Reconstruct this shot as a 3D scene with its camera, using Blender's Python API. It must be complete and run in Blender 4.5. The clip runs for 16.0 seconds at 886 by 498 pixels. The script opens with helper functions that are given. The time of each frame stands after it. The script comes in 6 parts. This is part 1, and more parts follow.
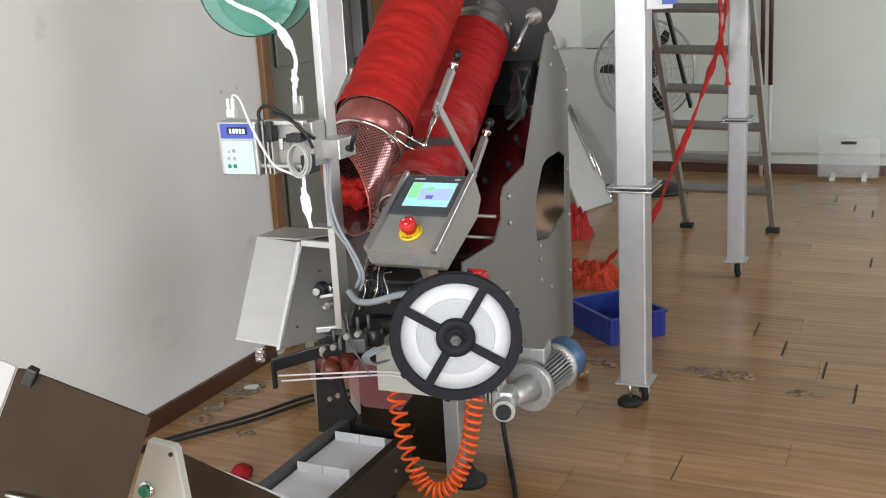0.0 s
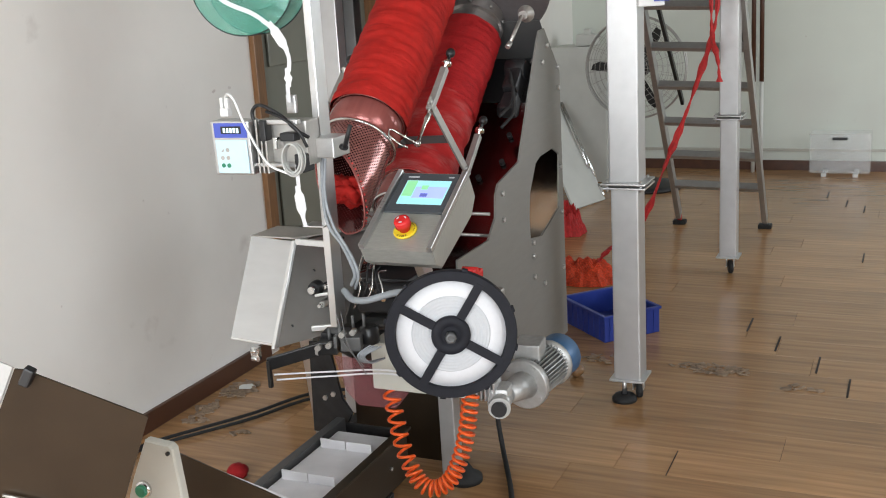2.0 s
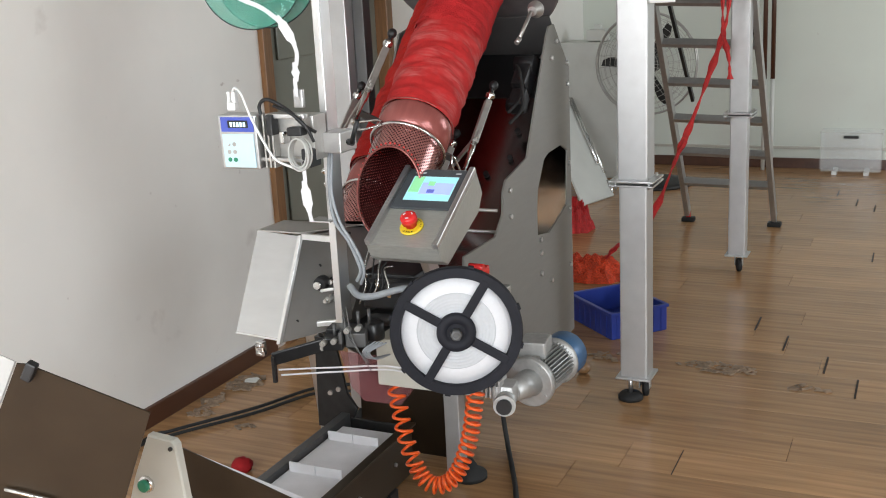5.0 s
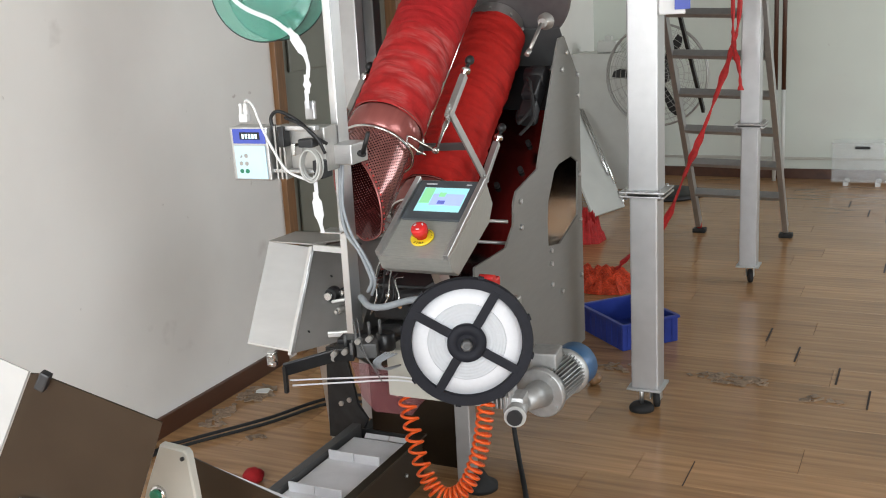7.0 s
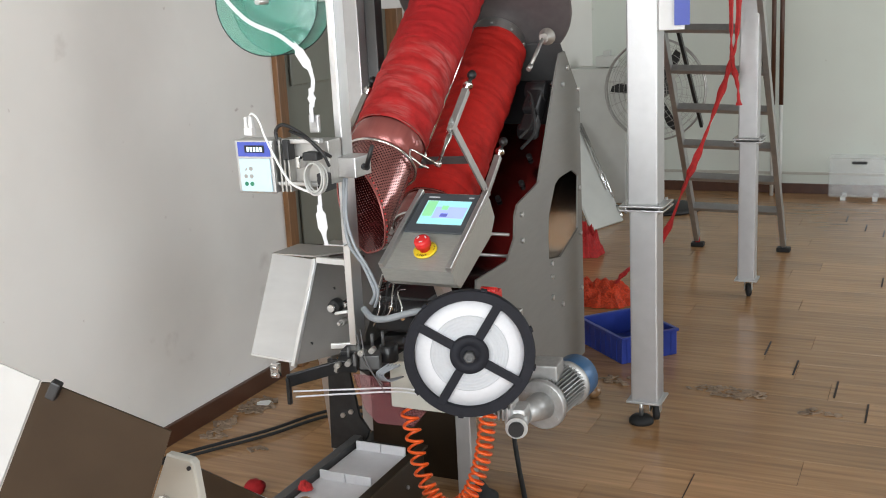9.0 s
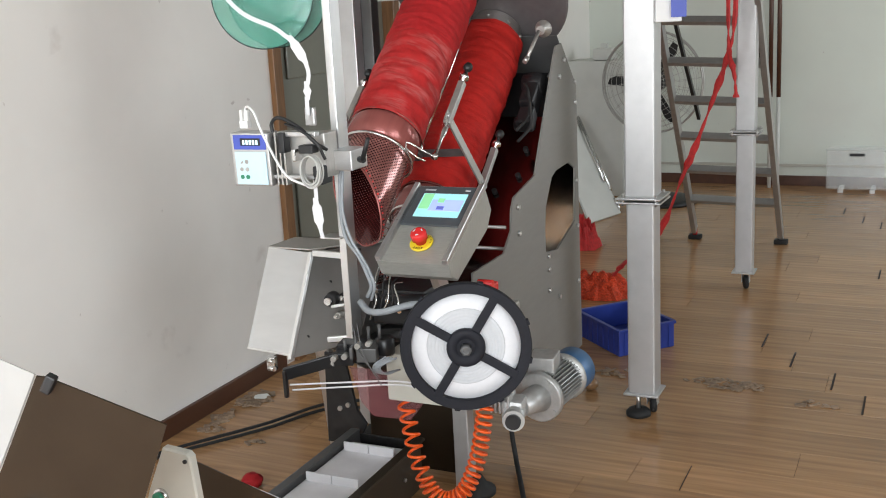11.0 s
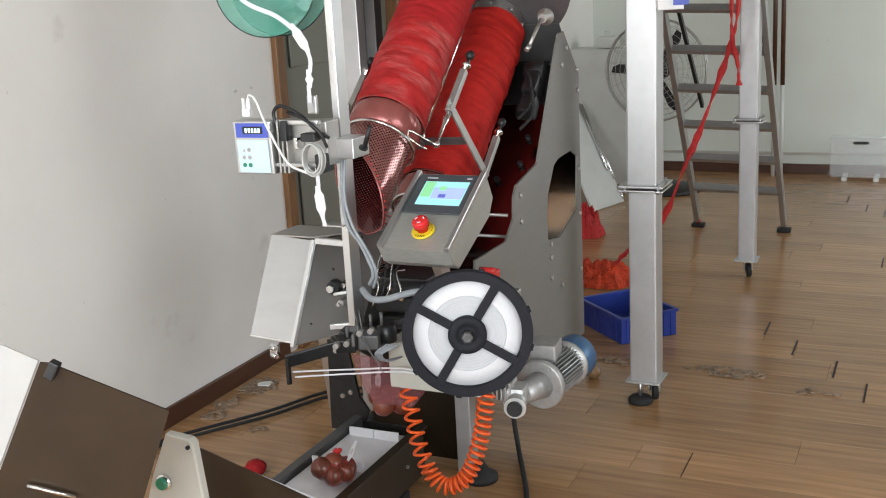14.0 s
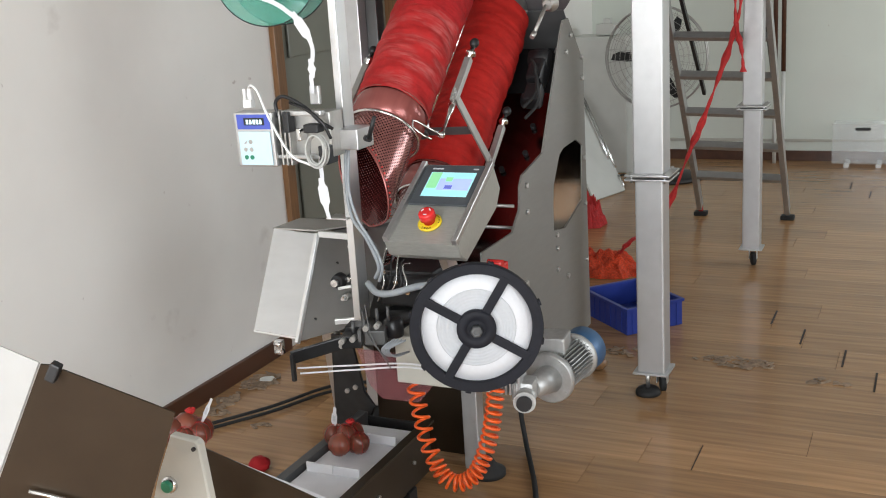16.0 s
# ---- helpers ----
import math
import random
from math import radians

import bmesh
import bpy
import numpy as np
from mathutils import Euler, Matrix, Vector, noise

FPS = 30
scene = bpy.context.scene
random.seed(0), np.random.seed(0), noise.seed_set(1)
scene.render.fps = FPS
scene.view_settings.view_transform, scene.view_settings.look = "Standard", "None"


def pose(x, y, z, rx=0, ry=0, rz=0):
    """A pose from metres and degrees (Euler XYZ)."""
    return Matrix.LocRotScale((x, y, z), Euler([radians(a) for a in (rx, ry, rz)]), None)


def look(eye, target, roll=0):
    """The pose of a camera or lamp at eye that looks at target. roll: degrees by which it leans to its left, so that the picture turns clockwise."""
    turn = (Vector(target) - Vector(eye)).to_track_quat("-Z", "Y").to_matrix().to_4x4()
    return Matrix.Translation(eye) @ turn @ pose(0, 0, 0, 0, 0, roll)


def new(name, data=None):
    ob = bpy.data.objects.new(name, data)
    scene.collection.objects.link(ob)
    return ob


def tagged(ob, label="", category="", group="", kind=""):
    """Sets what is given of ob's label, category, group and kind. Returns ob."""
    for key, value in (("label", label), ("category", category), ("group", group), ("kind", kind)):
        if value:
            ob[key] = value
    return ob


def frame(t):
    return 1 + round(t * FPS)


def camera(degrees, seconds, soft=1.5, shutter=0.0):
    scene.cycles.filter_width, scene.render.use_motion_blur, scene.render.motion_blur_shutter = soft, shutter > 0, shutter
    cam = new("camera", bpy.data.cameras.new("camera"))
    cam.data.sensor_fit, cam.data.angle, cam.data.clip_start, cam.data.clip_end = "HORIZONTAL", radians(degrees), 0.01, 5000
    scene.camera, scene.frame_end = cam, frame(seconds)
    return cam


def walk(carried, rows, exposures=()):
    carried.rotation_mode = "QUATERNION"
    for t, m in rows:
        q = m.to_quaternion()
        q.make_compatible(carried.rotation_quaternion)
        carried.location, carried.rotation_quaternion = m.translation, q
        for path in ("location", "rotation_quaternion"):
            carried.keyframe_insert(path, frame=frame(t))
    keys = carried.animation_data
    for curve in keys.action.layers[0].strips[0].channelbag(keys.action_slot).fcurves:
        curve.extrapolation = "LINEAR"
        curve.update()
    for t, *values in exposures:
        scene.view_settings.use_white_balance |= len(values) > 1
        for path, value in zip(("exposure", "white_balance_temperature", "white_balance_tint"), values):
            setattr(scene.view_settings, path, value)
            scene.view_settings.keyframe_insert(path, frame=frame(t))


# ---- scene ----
cam = camera(45.1, 16.0, soft=1.05)
PATH = [
    (0, (0.225, -0.066, 1.511), (-0.591, 1.694, 1.023), -3.1),
    (0.5, (0.227, -0.073, 1.512), (-0.592, 1.686, 1.026), -3.1),
    (1, (0.23, -0.074, 1.513), (-0.586, 1.686, 1.026), -3.5),
    (1.5, (0.221, -0.07, 1.509), (-0.586, 1.693, 1.022), -3.5),
    (2, (0.222, -0.072, 1.51), (-0.581, 1.693, 1.019), -3.4),
    (2.5, (0.222, -0.071, 1.51), (-0.578, 1.694, 1.015), -3.0),
    (3, (0.221, -0.068, 1.51), (-0.58, 1.694, 1.008), -2.9),
    (3.5, (0.22, -0.063, 1.508), (-0.584, 1.696, 1.002), -3.0),
    (4, (0.221, -0.06, 1.51), (-0.586, 1.698, 1.001), -3.0),
    (6.5, (0.225, -0.058, 1.515), (-0.609, 1.694, 1.033), -3.0),
    (7, (0.227, -0.066, 1.515), (-0.61, 1.686, 1.035), -3.1),
    (7.5, (0.226, -0.074, 1.516), (-0.609, 1.679, 1.037), -3.3),
    (8, (0.227, -0.086, 1.522), (-0.608, 1.668, 1.046), -3.1),
    (8.5, (0.223, -0.091, 1.52), (-0.611, 1.666, 1.056), -2.8),
    (9, (0.224, -0.093, 1.518), (-0.609, 1.667, 1.063), -2.9),
    (11.5, (0.229, -0.088, 1.516), (-0.599, 1.67, 1.042), -3.1),
    (12, (0.233, -0.092, 1.518), (-0.597, 1.664, 1.039), -3.3),
    (12.5, (0.232, -0.094, 1.518), (-0.598, 1.661, 1.037), -3.2),
    (13, (0.232, -0.094, 1.519), (-0.598, 1.66, 1.037), -3.2),
    (13.5, (0.236, -0.095, 1.516), (-0.599, 1.658, 1.034), -3.1),
    (14, (0.237, -0.095, 1.516), (-0.599, 1.656, 1.028), -3.1),
    (14.5, (0.235, -0.091, 1.513), (-0.6, 1.658, 1.02), -3.3),
    (15, (0.229, -0.087, 1.516), (-0.604, 1.661, 1.014), -3.4),
    (15.5, (0.216, -0.076, 1.514), (-0.615, 1.672, 1.011), -3.5),
    (16, (0.189, -0.055, 1.509), (-0.639, 1.693, 1.003), -3.6),
]
walk(cam, [(t, look(eye, target, roll)) for t, eye, target, roll in PATH])

# ---- light ----
world = bpy.data.worlds.new("world")
scene.world = world
world.use_nodes = True
wn = world.node_tree.nodes
sky = wn.new("ShaderNodeTexSky")
sky.sky_type = "NISHITA"
sky.sun_disc = False
sky.sun_elevation = radians(50)
sky.sun_rotation = radians(200)
wn["Background"].inputs["Strength"].default_value = 0.1
world.node_tree.links.new(sky.outputs[0], wn["Background"].inputs[0])


def window_light(name, m, sx, sy, watts, color=(0.93, 0.97, 1.0)):
    lamp = bpy.data.lights.new(name, "AREA")
    lamp.shape, lamp.size, lamp.size_y, lamp.energy, lamp.color = "RECTANGLE", sx, sy, watts, color
    ob = new(name, lamp)
    ob.matrix_world = m
    return ob


# daylight in unseen window openings: behind the camera, plus two added on the right
window_light("daylight_back", pose(-0.2, -2.93, 1.75, 90, 0, 0), 3.6, 1.7, 275)
# added to brighten the left wall; its window is assumed
window_light("added_daylight_right", pose(3.02, -0.7, 1.75, 90, 0, 90), 3.2, 1.7, 105)
# added to keep the far end bright; its window is assumed
window_light("added_daylight_far", pose(3.02, 6.0, 1.75, 90, 0, 90), 2.2, 1.7, 75)
scene.view_settings.exposure = 0.0

# ---- materials ----


def mat(name, color, rough=0.5, metal=0.0, scale=30.0, vary=0.12, bump=0.0, streak=None, alpha=1.0, trans=0.0, emit=0.0, island=0.0, coat=0.0):
    """A surface with grain at two scales; streak stretches the grain along an axis."""
    m = bpy.data.materials.new(name)
    m.use_nodes = True
    nt = m.node_tree
    b = nt.nodes["Principled BSDF"]
    tc = nt.nodes.new("ShaderNodeTexCoord")
    mp = nt.nodes.new("ShaderNodeMapping")
    nt.links.new(tc.outputs["Object"], mp.inputs["Vector"])
    if streak:
        mp.inputs["Scale"].default_value = streak
    n1 = nt.nodes.new("ShaderNodeTexNoise")
    n1.inputs["Scale"].default_value, n1.inputs["Detail"].default_value = scale, 6
    n2 = nt.nodes.new("ShaderNodeTexNoise")
    n2.inputs["Scale"].default_value, n2.inputs["Detail"].default_value = scale * 0.13, 3
    nt.links.new(mp.outputs[0], n1.inputs["Vector"])
    nt.links.new(tc.outputs["Object"], n2.inputs["Vector"])
    mix = nt.nodes.new("ShaderNodeMix")
    mix.data_type = "FLOAT"
    mix.inputs[0].default_value = 0.45
    nt.links.new(n1.outputs["Fac"], mix.inputs[2])
    nt.links.new(n2.outputs["Fac"], mix.inputs[3])
    ramp = nt.nodes.new("ShaderNodeValToRGB")
    lo = [max(0, c * (1 - vary)) for c in color]
    hi = [min(1, c * (1 + vary)) for c in color]
    ramp.color_ramp.elements[0].position, ramp.color_ramp.elements[1].position = 0.34, 0.66
    ramp.color_ramp.elements[0].color, ramp.color_ramp.elements[1].color = (*lo, 1), (*hi, 1)
    nt.links.new(mix.outputs[0], ramp.inputs[0])
    out = ramp.outputs[0]
    if island:
        info = nt.nodes.new("ShaderNodeObjectInfo")
        mr = nt.nodes.new("ShaderNodeMapRange")
        mr.inputs[3].default_value, mr.inputs[4].default_value = 1 - island, 1 + island
        nt.links.new(info.outputs["Random"], mr.inputs[0])
        hs = nt.nodes.new("ShaderNodeHueSaturation")
        nt.links.new(mr.outputs[0], hs.inputs["Value"])
        nt.links.new(out, hs.inputs["Color"])
        out = hs.outputs[0]
    nt.links.new(out, b.inputs["Base Color"])
    rr = nt.nodes.new("ShaderNodeMapRange")
    rr.inputs[3].default_value, rr.inputs[4].default_value = max(0.02, rough - 0.08), min(1, rough + 0.08)
    nt.links.new(mix.outputs[0], rr.inputs[0])
    nt.links.new(rr.outputs[0], b.inputs["Roughness"])
    b.inputs["Metallic"].default_value = metal
    b.inputs["Alpha"].default_value = alpha
    b.inputs["Transmission Weight"].default_value = trans
    b.inputs["Coat Weight"].default_value = coat
    if emit:
        nt.links.new(out, b.inputs["Emission Color"])
        b.inputs["Emission Strength"].default_value = emit
    if bump:
        bp = nt.nodes.new("ShaderNodeBump")
        bp.inputs["Strength"].default_value, bp.inputs["Distance"].default_value = bump, 0.004
        nt.links.new(n1.outputs["Fac"], bp.inputs["Height"])
        nt.links.new(bp.outputs[0], b.inputs["Normal"])
    return m


def wall_paint(name, color):
    """Old emulsion with faint grey smudges and a few scuffs."""
    m = mat(name, color, 0.75, 0, 3.0, 0.03, 0.05)
    nt = m.node_tree
    b = nt.nodes["Principled BSDF"]
    tc = nt.nodes["Texture Coordinate"]
    src = b.inputs["Base Color"].links[0].from_socket
    for sc, lo, hi, tint in ((4.2, 0.70, 0.82, (0.42, 0.37, 0.33, 1)), (1.3, 0.52, 0.85, (0.6, 0.57, 0.54, 1)), (17, 0.73, 0.78, (0.3, 0.22, 0.2, 1))):
        n = nt.nodes.new("ShaderNodeTexNoise")
        n.inputs["Scale"].default_value, n.inputs["Detail"].default_value = sc, 5
        nt.links.new(tc.outputs["Object"], n.inputs["Vector"])
        mr = nt.nodes.new("ShaderNodeMapRange")
        mr.inputs[1].default_value, mr.inputs[2].default_value, mr.inputs[4].default_value = lo, hi, 0.46
        nt.links.new(n.outputs["Fac"], mr.inputs[0])
        mx = nt.nodes.new("ShaderNodeMix")
        mx.data_type = "RGBA"
        mx.inputs[7].default_value = tint
        nt.links.new(mr.outputs[0], mx.inputs[0])
        nt.links.new(src, mx.inputs[6])
        src = mx.outputs[2]
    nt.links.new(src, b.inputs["Base Color"])
    return m


def net_cloth(name, color, rough=0.75, alpha=1.0, fold=0.8):
    """Knitted plastic net pushed into folds round a tube (object z runs along the tube)."""
    m = mat(name, color, rough, 0, 60, 0.16, 0)
    nt = m.node_tree
    b = nt.nodes["Principled BSDF"]
    tc = nt.nodes["Texture Coordinate"]
    mp = nt.nodes.new("ShaderNodeMapping")
    mp.inputs["Scale"].default_value = (14, 14, 120)
    n = nt.nodes.new("ShaderNodeTexNoise")
    n.inputs["Scale"].default_value, n.inputs["Detail"].default_value = 1.0, 6
    nt.links.new(tc.outputs["Object"], mp.inputs[0])
    nt.links.new(mp.outputs[0], n.inputs["Vector"])
    fine = nt.nodes.new("ShaderNodeTexNoise")
    fine.inputs["Scale"].default_value, fine.inputs["Detail"].default_value = 420, 2
    nt.links.new(tc.outputs["Object"], fine.inputs["Vector"])
    add = nt.nodes.new("ShaderNodeMath")
    nt.links.new(n.outputs["Fac"], add.inputs[0])
    nt.links.new(fine.outputs["Fac"], add.inputs[1])
    bp = nt.nodes.new("ShaderNodeBump")
    bp.inputs["Strength"].default_value, bp.inputs["Distance"].default_value = fold, 0.004
    nt.links.new(add.outputs[0], bp.inputs["Height"])
    nt.links.new(bp.outputs[0], b.inputs["Normal"])
    b.inputs["Alpha"].default_value = alpha
    b.inputs["Specular IOR Level"].default_value = 0.25
    return m


def thin_patches(m, color):
    """Places where the net is pulled so thin that the tube's metal shows between the threads."""
    nt = m.node_tree
    b = nt.nodes["Principled BSDF"]
    tc = nt.nodes["Texture Coordinate"]
    src = b.inputs["Base Color"].links[0].from_socket
    masks = []
    for sc, lo, hi in (((8, 8, 22), 0.47, 0.62), ((24, 24, 200), 0.33, 0.62)):
        mp = nt.nodes.new("ShaderNodeMapping")
        mp.inputs["Scale"].default_value = sc
        n = nt.nodes.new("ShaderNodeTexNoise")
        n.inputs["Scale"].default_value, n.inputs["Detail"].default_value = 1.0, 4
        mr = nt.nodes.new("ShaderNodeMapRange")
        mr.inputs[1].default_value, mr.inputs[2].default_value = lo, hi
        nt.links.new(tc.outputs["Object"], mp.inputs[0])
        nt.links.new(mp.outputs[0], n.inputs["Vector"])
        nt.links.new(n.outputs["Fac"], mr.inputs[0])
        masks.append(mr)
    both = nt.nodes.new("ShaderNodeMath")
    both.operation = "MULTIPLY"
    nt.links.new(masks[0].outputs[0], both.inputs[0])
    nt.links.new(masks[1].outputs[0], both.inputs[1])
    mx = nt.nodes.new("ShaderNodeMix")
    mx.data_type = "RGBA"
    mx.inputs[7].default_value = (*color, 1)
    nt.links.new(both.outputs[0], mx.inputs[0])
    nt.links.new(src, mx.inputs[6])
    nt.links.new(mx.outputs[2], b.inputs["Base Color"])


def mesh_tube(name, color, size, hole, rough=0.3):
    """A punched sheet: rows of small round holes seen through (uv in metres)."""
    m = mat(name, color, rough, 0.0, 40, 0.1)
    nt = m.node_tree
    b = nt.nodes["Principled BSDF"]
    uv = nt.nodes.new("ShaderNodeUVMap")
    v = nt.nodes.new("ShaderNodeTexVoronoi")
    v.inputs["Scale"].default_value, v.inputs["Randomness"].default_value = 1 / size, 0.0
    mp = nt.nodes.new("ShaderNodeMapping")
    mp.inputs["Rotation"].default_value = (0, 0, radians(45))
    nt.links.new(uv.outputs[0], mp.inputs[0])
    nt.links.new(mp.outputs[0], v.inputs["Vector"])
    g = nt.nodes.new("ShaderNodeMath")
    g.operation = "GREATER_THAN"
    g.inputs[1].default_value = hole
    nt.links.new(v.outputs["Distance"], g.inputs[0])
    nt.links.new(g.outputs[0], b.inputs["Alpha"])
    b.inputs["Coat Weight"].default_value = 0.6
    b.inputs["Metallic"].default_value = 0.5
    return m


WALL = wall_paint("old_white_paint", (0.84, 0.825, 0.79))
FARWALL = wall_paint("pale_green_paint", (0.66, 0.70, 0.64))
# for the unseen walls: grey only to hold down bounced light
DIMWALL = wall_paint("low_bounce_grey", (0.36, 0.36, 0.34))
# ceiling colour is lowered so that less light bounces off it
CEIL = mat("low_bounce_ceiling", (0.42, 0.42, 0.41), 0.9, 0, 4, 0.03)
LAMINATE = mat("laminate_board", (0.375, 0.21, 0.098), 0.2, 0, 6, 0.4, 0.02, (0.35, 6.5, 6.5), island=0.14)
GAP = mat("board_gap", (0.03, 0.02, 0.014), 0.9)
CHIPPED = mat("broken_laminate_core", (0.24, 0.17, 0.115), 0.95, 0, 60, 0.45, 0.8)
SKIRT = mat("brown_skirting", (0.075, 0.028, 0.014), 0.4, 0, 20, 0.25, 0, (1, 0.1, 1))
DOORWOOD = mat("orange_wood_trim", (0.20, 0.095, 0.036), 0.4, 0, 12, 0.3, 0, (8, 8, 0.6))
STEEL = mat("brushed_stainless", (0.57, 0.57, 0.57), 0.3, 0.9, 60, 0.06, 0.012, (1, 1, 10))
BRIGHT = mat("bright_bent_edge", (0.78, 0.78, 0.77), 0.35, 0.6, 60, 0.05)
COVERST = mat("satin_cover_steel", (0.70, 0.71, 0.72), 0.33, 0.85, 7, 0.08, 0.01, (1, 1, 4))
# side of the clipping head: its shade is put into the steel's colour
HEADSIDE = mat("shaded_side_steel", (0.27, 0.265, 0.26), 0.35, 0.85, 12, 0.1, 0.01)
POLEST = mat("satin_pole_steel", (0.66, 0.66, 0.66), 0.3, 0.85, 40, 0.05, 0.01, (1, 1, 0.2))
JAWBLK = mat("blackened_jaw_steel", (0.011, 0.011, 0.012), 0.35, 0.2, 60, 0.3)
STEELD = mat("dull_stainless", (0.42, 0.41, 0.39), 0.42, 0.75, 50, 0.12, 0.03, (1, 8, 1))
CONSOLE = mat("brushed_console_steel", (0.40, 0.40, 0.37), 0.42, 0.55, 50, 0.12, 0.03, (1, 8, 1))
SILVER = mat("silver_painted_steel", (0.48, 0.48, 0.48), 0.38, 0.55, 22, 0.07, 0.05)
PLATE = mat("grey_side_plate", (0.25, 0.245, 0.23), 0.5, 0.4, 14, 0.07, 0.03, (1, 1, 5))
LADGREY = mat("grey_ladder_aluminium", (0.38, 0.38, 0.375), 0.38, 0.7, 40, 0.1)
DISC = mat("dull_carrier_metal", (0.16, 0.147, 0.15), 0.5, 0.5, 40, 0.12)
CHROME = mat("polished_rod", (0.7, 0.7, 0.69), 0.16, 1.0, 50, 0.05)
DARKST = mat("dark_machine_steel", (0.03, 0.03, 0.031), 0.42, 0.5, 40, 0.3)
BLACK = mat("black_plastic", (0.009, 0.009, 0.010), 0.5, 0, 60, 0.3)
REELBLK = mat("grey_black_plastic", (0.013, 0.0135, 0.018), 0.62, 0, 60, 0.2)
RUBBER = mat("black_rubber", (0.012, 0.012, 0.012), 0.75, 0, 60, 0.3)
WHITEP = mat("white_plastic", (0.7, 0.7, 0.69), 0.4, 0, 40, 0.03)
REELBLK.node_tree.nodes["Principled BSDF"].inputs["Specular IOR Level"].default_value = 0.2
PAPER = mat("white_label_stock", (0.63, 0.63, 0.65), 0.6, 0, 120, 0.03)
PAPER2 = mat("grey_label_edge", (0.47, 0.48, 0.50), 0.6, 0, 120, 0.04)
CREAM = mat("cream_sheet_metal", (0.48, 0.47, 0.42), 0.4, 0.1, 20, 0.05)
BROWNST = mat("bronze_filmed_steel", (0.042, 0.029, 0.018), 0.36, 0.5, 9, 0.22, 0.02)
INNERST = mat("pale_inner_steel", (0.46, 0.455, 0.445), 0.45, 0.3, 9, 0.08, 0.02)
BELT = mat("white_belt", (0.70, 0.70, 0.73), 0.45, 0, 9, 0.14)
REDNET = net_cloth("red_net", (0.41, 0.014, 0.010), fold=0.5)
REDNETB = net_cloth("thin_layer_red_net", (0.40, 0.014, 0.016), fold=0.7)
REDNETD = net_cloth("deep_red_net", (0.31, 0.011, 0.014), fold=0.6)
REDNETL = net_cloth("stretched_red_net", (0.40, 0.018, 0.018), fold=0.35)
thin_patches(REDNETL, (0.44, 0.09, 0.085))
BEDST = mat("polished_bed_steel", (0.24, 0.215, 0.215), 0.2, 1.0, 14, 0.06, 0.02)
COLLAR = mat("brushed_collar_metal", (0.40, 0.385, 0.37), 0.3, 0.85, 40, 0.12, 0.02, (1, 1, 8))
REARST = mat("polished_rear_steel", (0.36, 0.32, 0.27), 0.08, 1.0, 10, 0.03)
PUNCHED = mesh_tube("red_punched_tube", (0.37, 0.15, 0.135), 0.0075, 0.3, 0.2)
BAND = mat("clear_red_band", (0.29, 0.085, 0.075), 0.2, 0.3, 60, 0.15, 0, (1, 1, 0.1))
ORANGE = mat("orange_air_hose", (0.75, 0.10, 0.012), 0.3, 0, 40, 0.1)
BLUEBIN = mat("blue_plastic_tray", (0.022, 0.045, 0.27), 0.4, 0, 20, 0.15)
FANBLUE = mat("blue_fan_cowl", (0.035, 0.115, 0.25), 0.4, 0.2, 30, 0.2)
ALU = mat("cast_aluminium", (0.44, 0.44, 0.43), 0.45, 0.6, 60, 0.15, 0.2)
GREENGL = mat("green_tinted_disc", (0.06, 0.30, 0.22), 0.1, 0, 30, 0.05, alpha=0.5)
DOORGL = mat("grey_green_door_panel", (0.22, 0.225, 0.19), 0.3, 0, 4, 0.08)
CLEAR = mat("clear_acrylic", (0.85, 0.87, 0.87), 0.08, 0, 30, 0.02, alpha=0.16)
PINKCL = mat("pink_clear_sheet", (0.34, 0.12, 0.13), 0.15, 0, 30, 0.08, alpha=0.38)
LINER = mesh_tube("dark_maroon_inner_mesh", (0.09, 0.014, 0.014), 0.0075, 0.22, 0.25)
DARKBRN = mat("dark_bronze_steel", (0.045, 0.032, 0.02), 0.4, 0.4, 12, 0.2)
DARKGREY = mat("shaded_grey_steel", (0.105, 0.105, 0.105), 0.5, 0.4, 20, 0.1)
SCREENBZ = mat("grey_screen_bezel", (0.055, 0.062, 0.07), 0.35, 0, 40, 0.1)
ESTOP = mat("red_button", (0.6, 0.02, 0.02), 0.25, 0, 40, 0.05)
YELLOW = mat("yellow_disc", (0.72, 0.52, 0.02), 0.45, 0, 40, 0.05)
BLUEP = mat("blue_panel_film", (0.06, 0.09, 0.42), 0.4, 0, 30, 0.05)
LBLUE = mat("pale_blue_film", (0.50, 0.68, 0.76), 0.4, 0, 30, 0.04)
GREENB = mat("green_button", (0.02, 0.20, 0.11), 0.3, 0, 40, 0.1)
LCDCY = mat("lcd_cyan", (0.30, 0.62, 0.66), 0.3, 0, 30, 0.03, emit=0.55)
LCDBL = mat("lcd_lilac", (0.34, 0.42, 0.80), 0.3, 0, 30, 0.03, emit=0.55)
LCDGR = mat("lcd_green", (0.24, 0.6, 0.30), 0.3, 0, 30, 0.03, emit=0.5)
LCDDK = mat("lcd_navy", (0.10, 0.12, 0.42), 0.3, 0, 30, 0.03, emit=0.5)
LCDWH = mat("lcd_digits", (0.65, 0.85, 0.9), 0.3, 0, 30, 0.03, emit=0.7)
ONION = mat("onion_skin", (0.17, 0.045, 0.025), 0.3, 0, 26, 0.4, 0.05, (1, 1, 0.2), island=0.35)
POTATO = mat("brown_onion_skin", (0.27, 0.15, 0.07), 0.35, 0, 26, 0.25, 0.05)
CABLE = mat("grey_cable", (0.42, 0.42, 0.40), 0.5, 0, 60, 0.06)
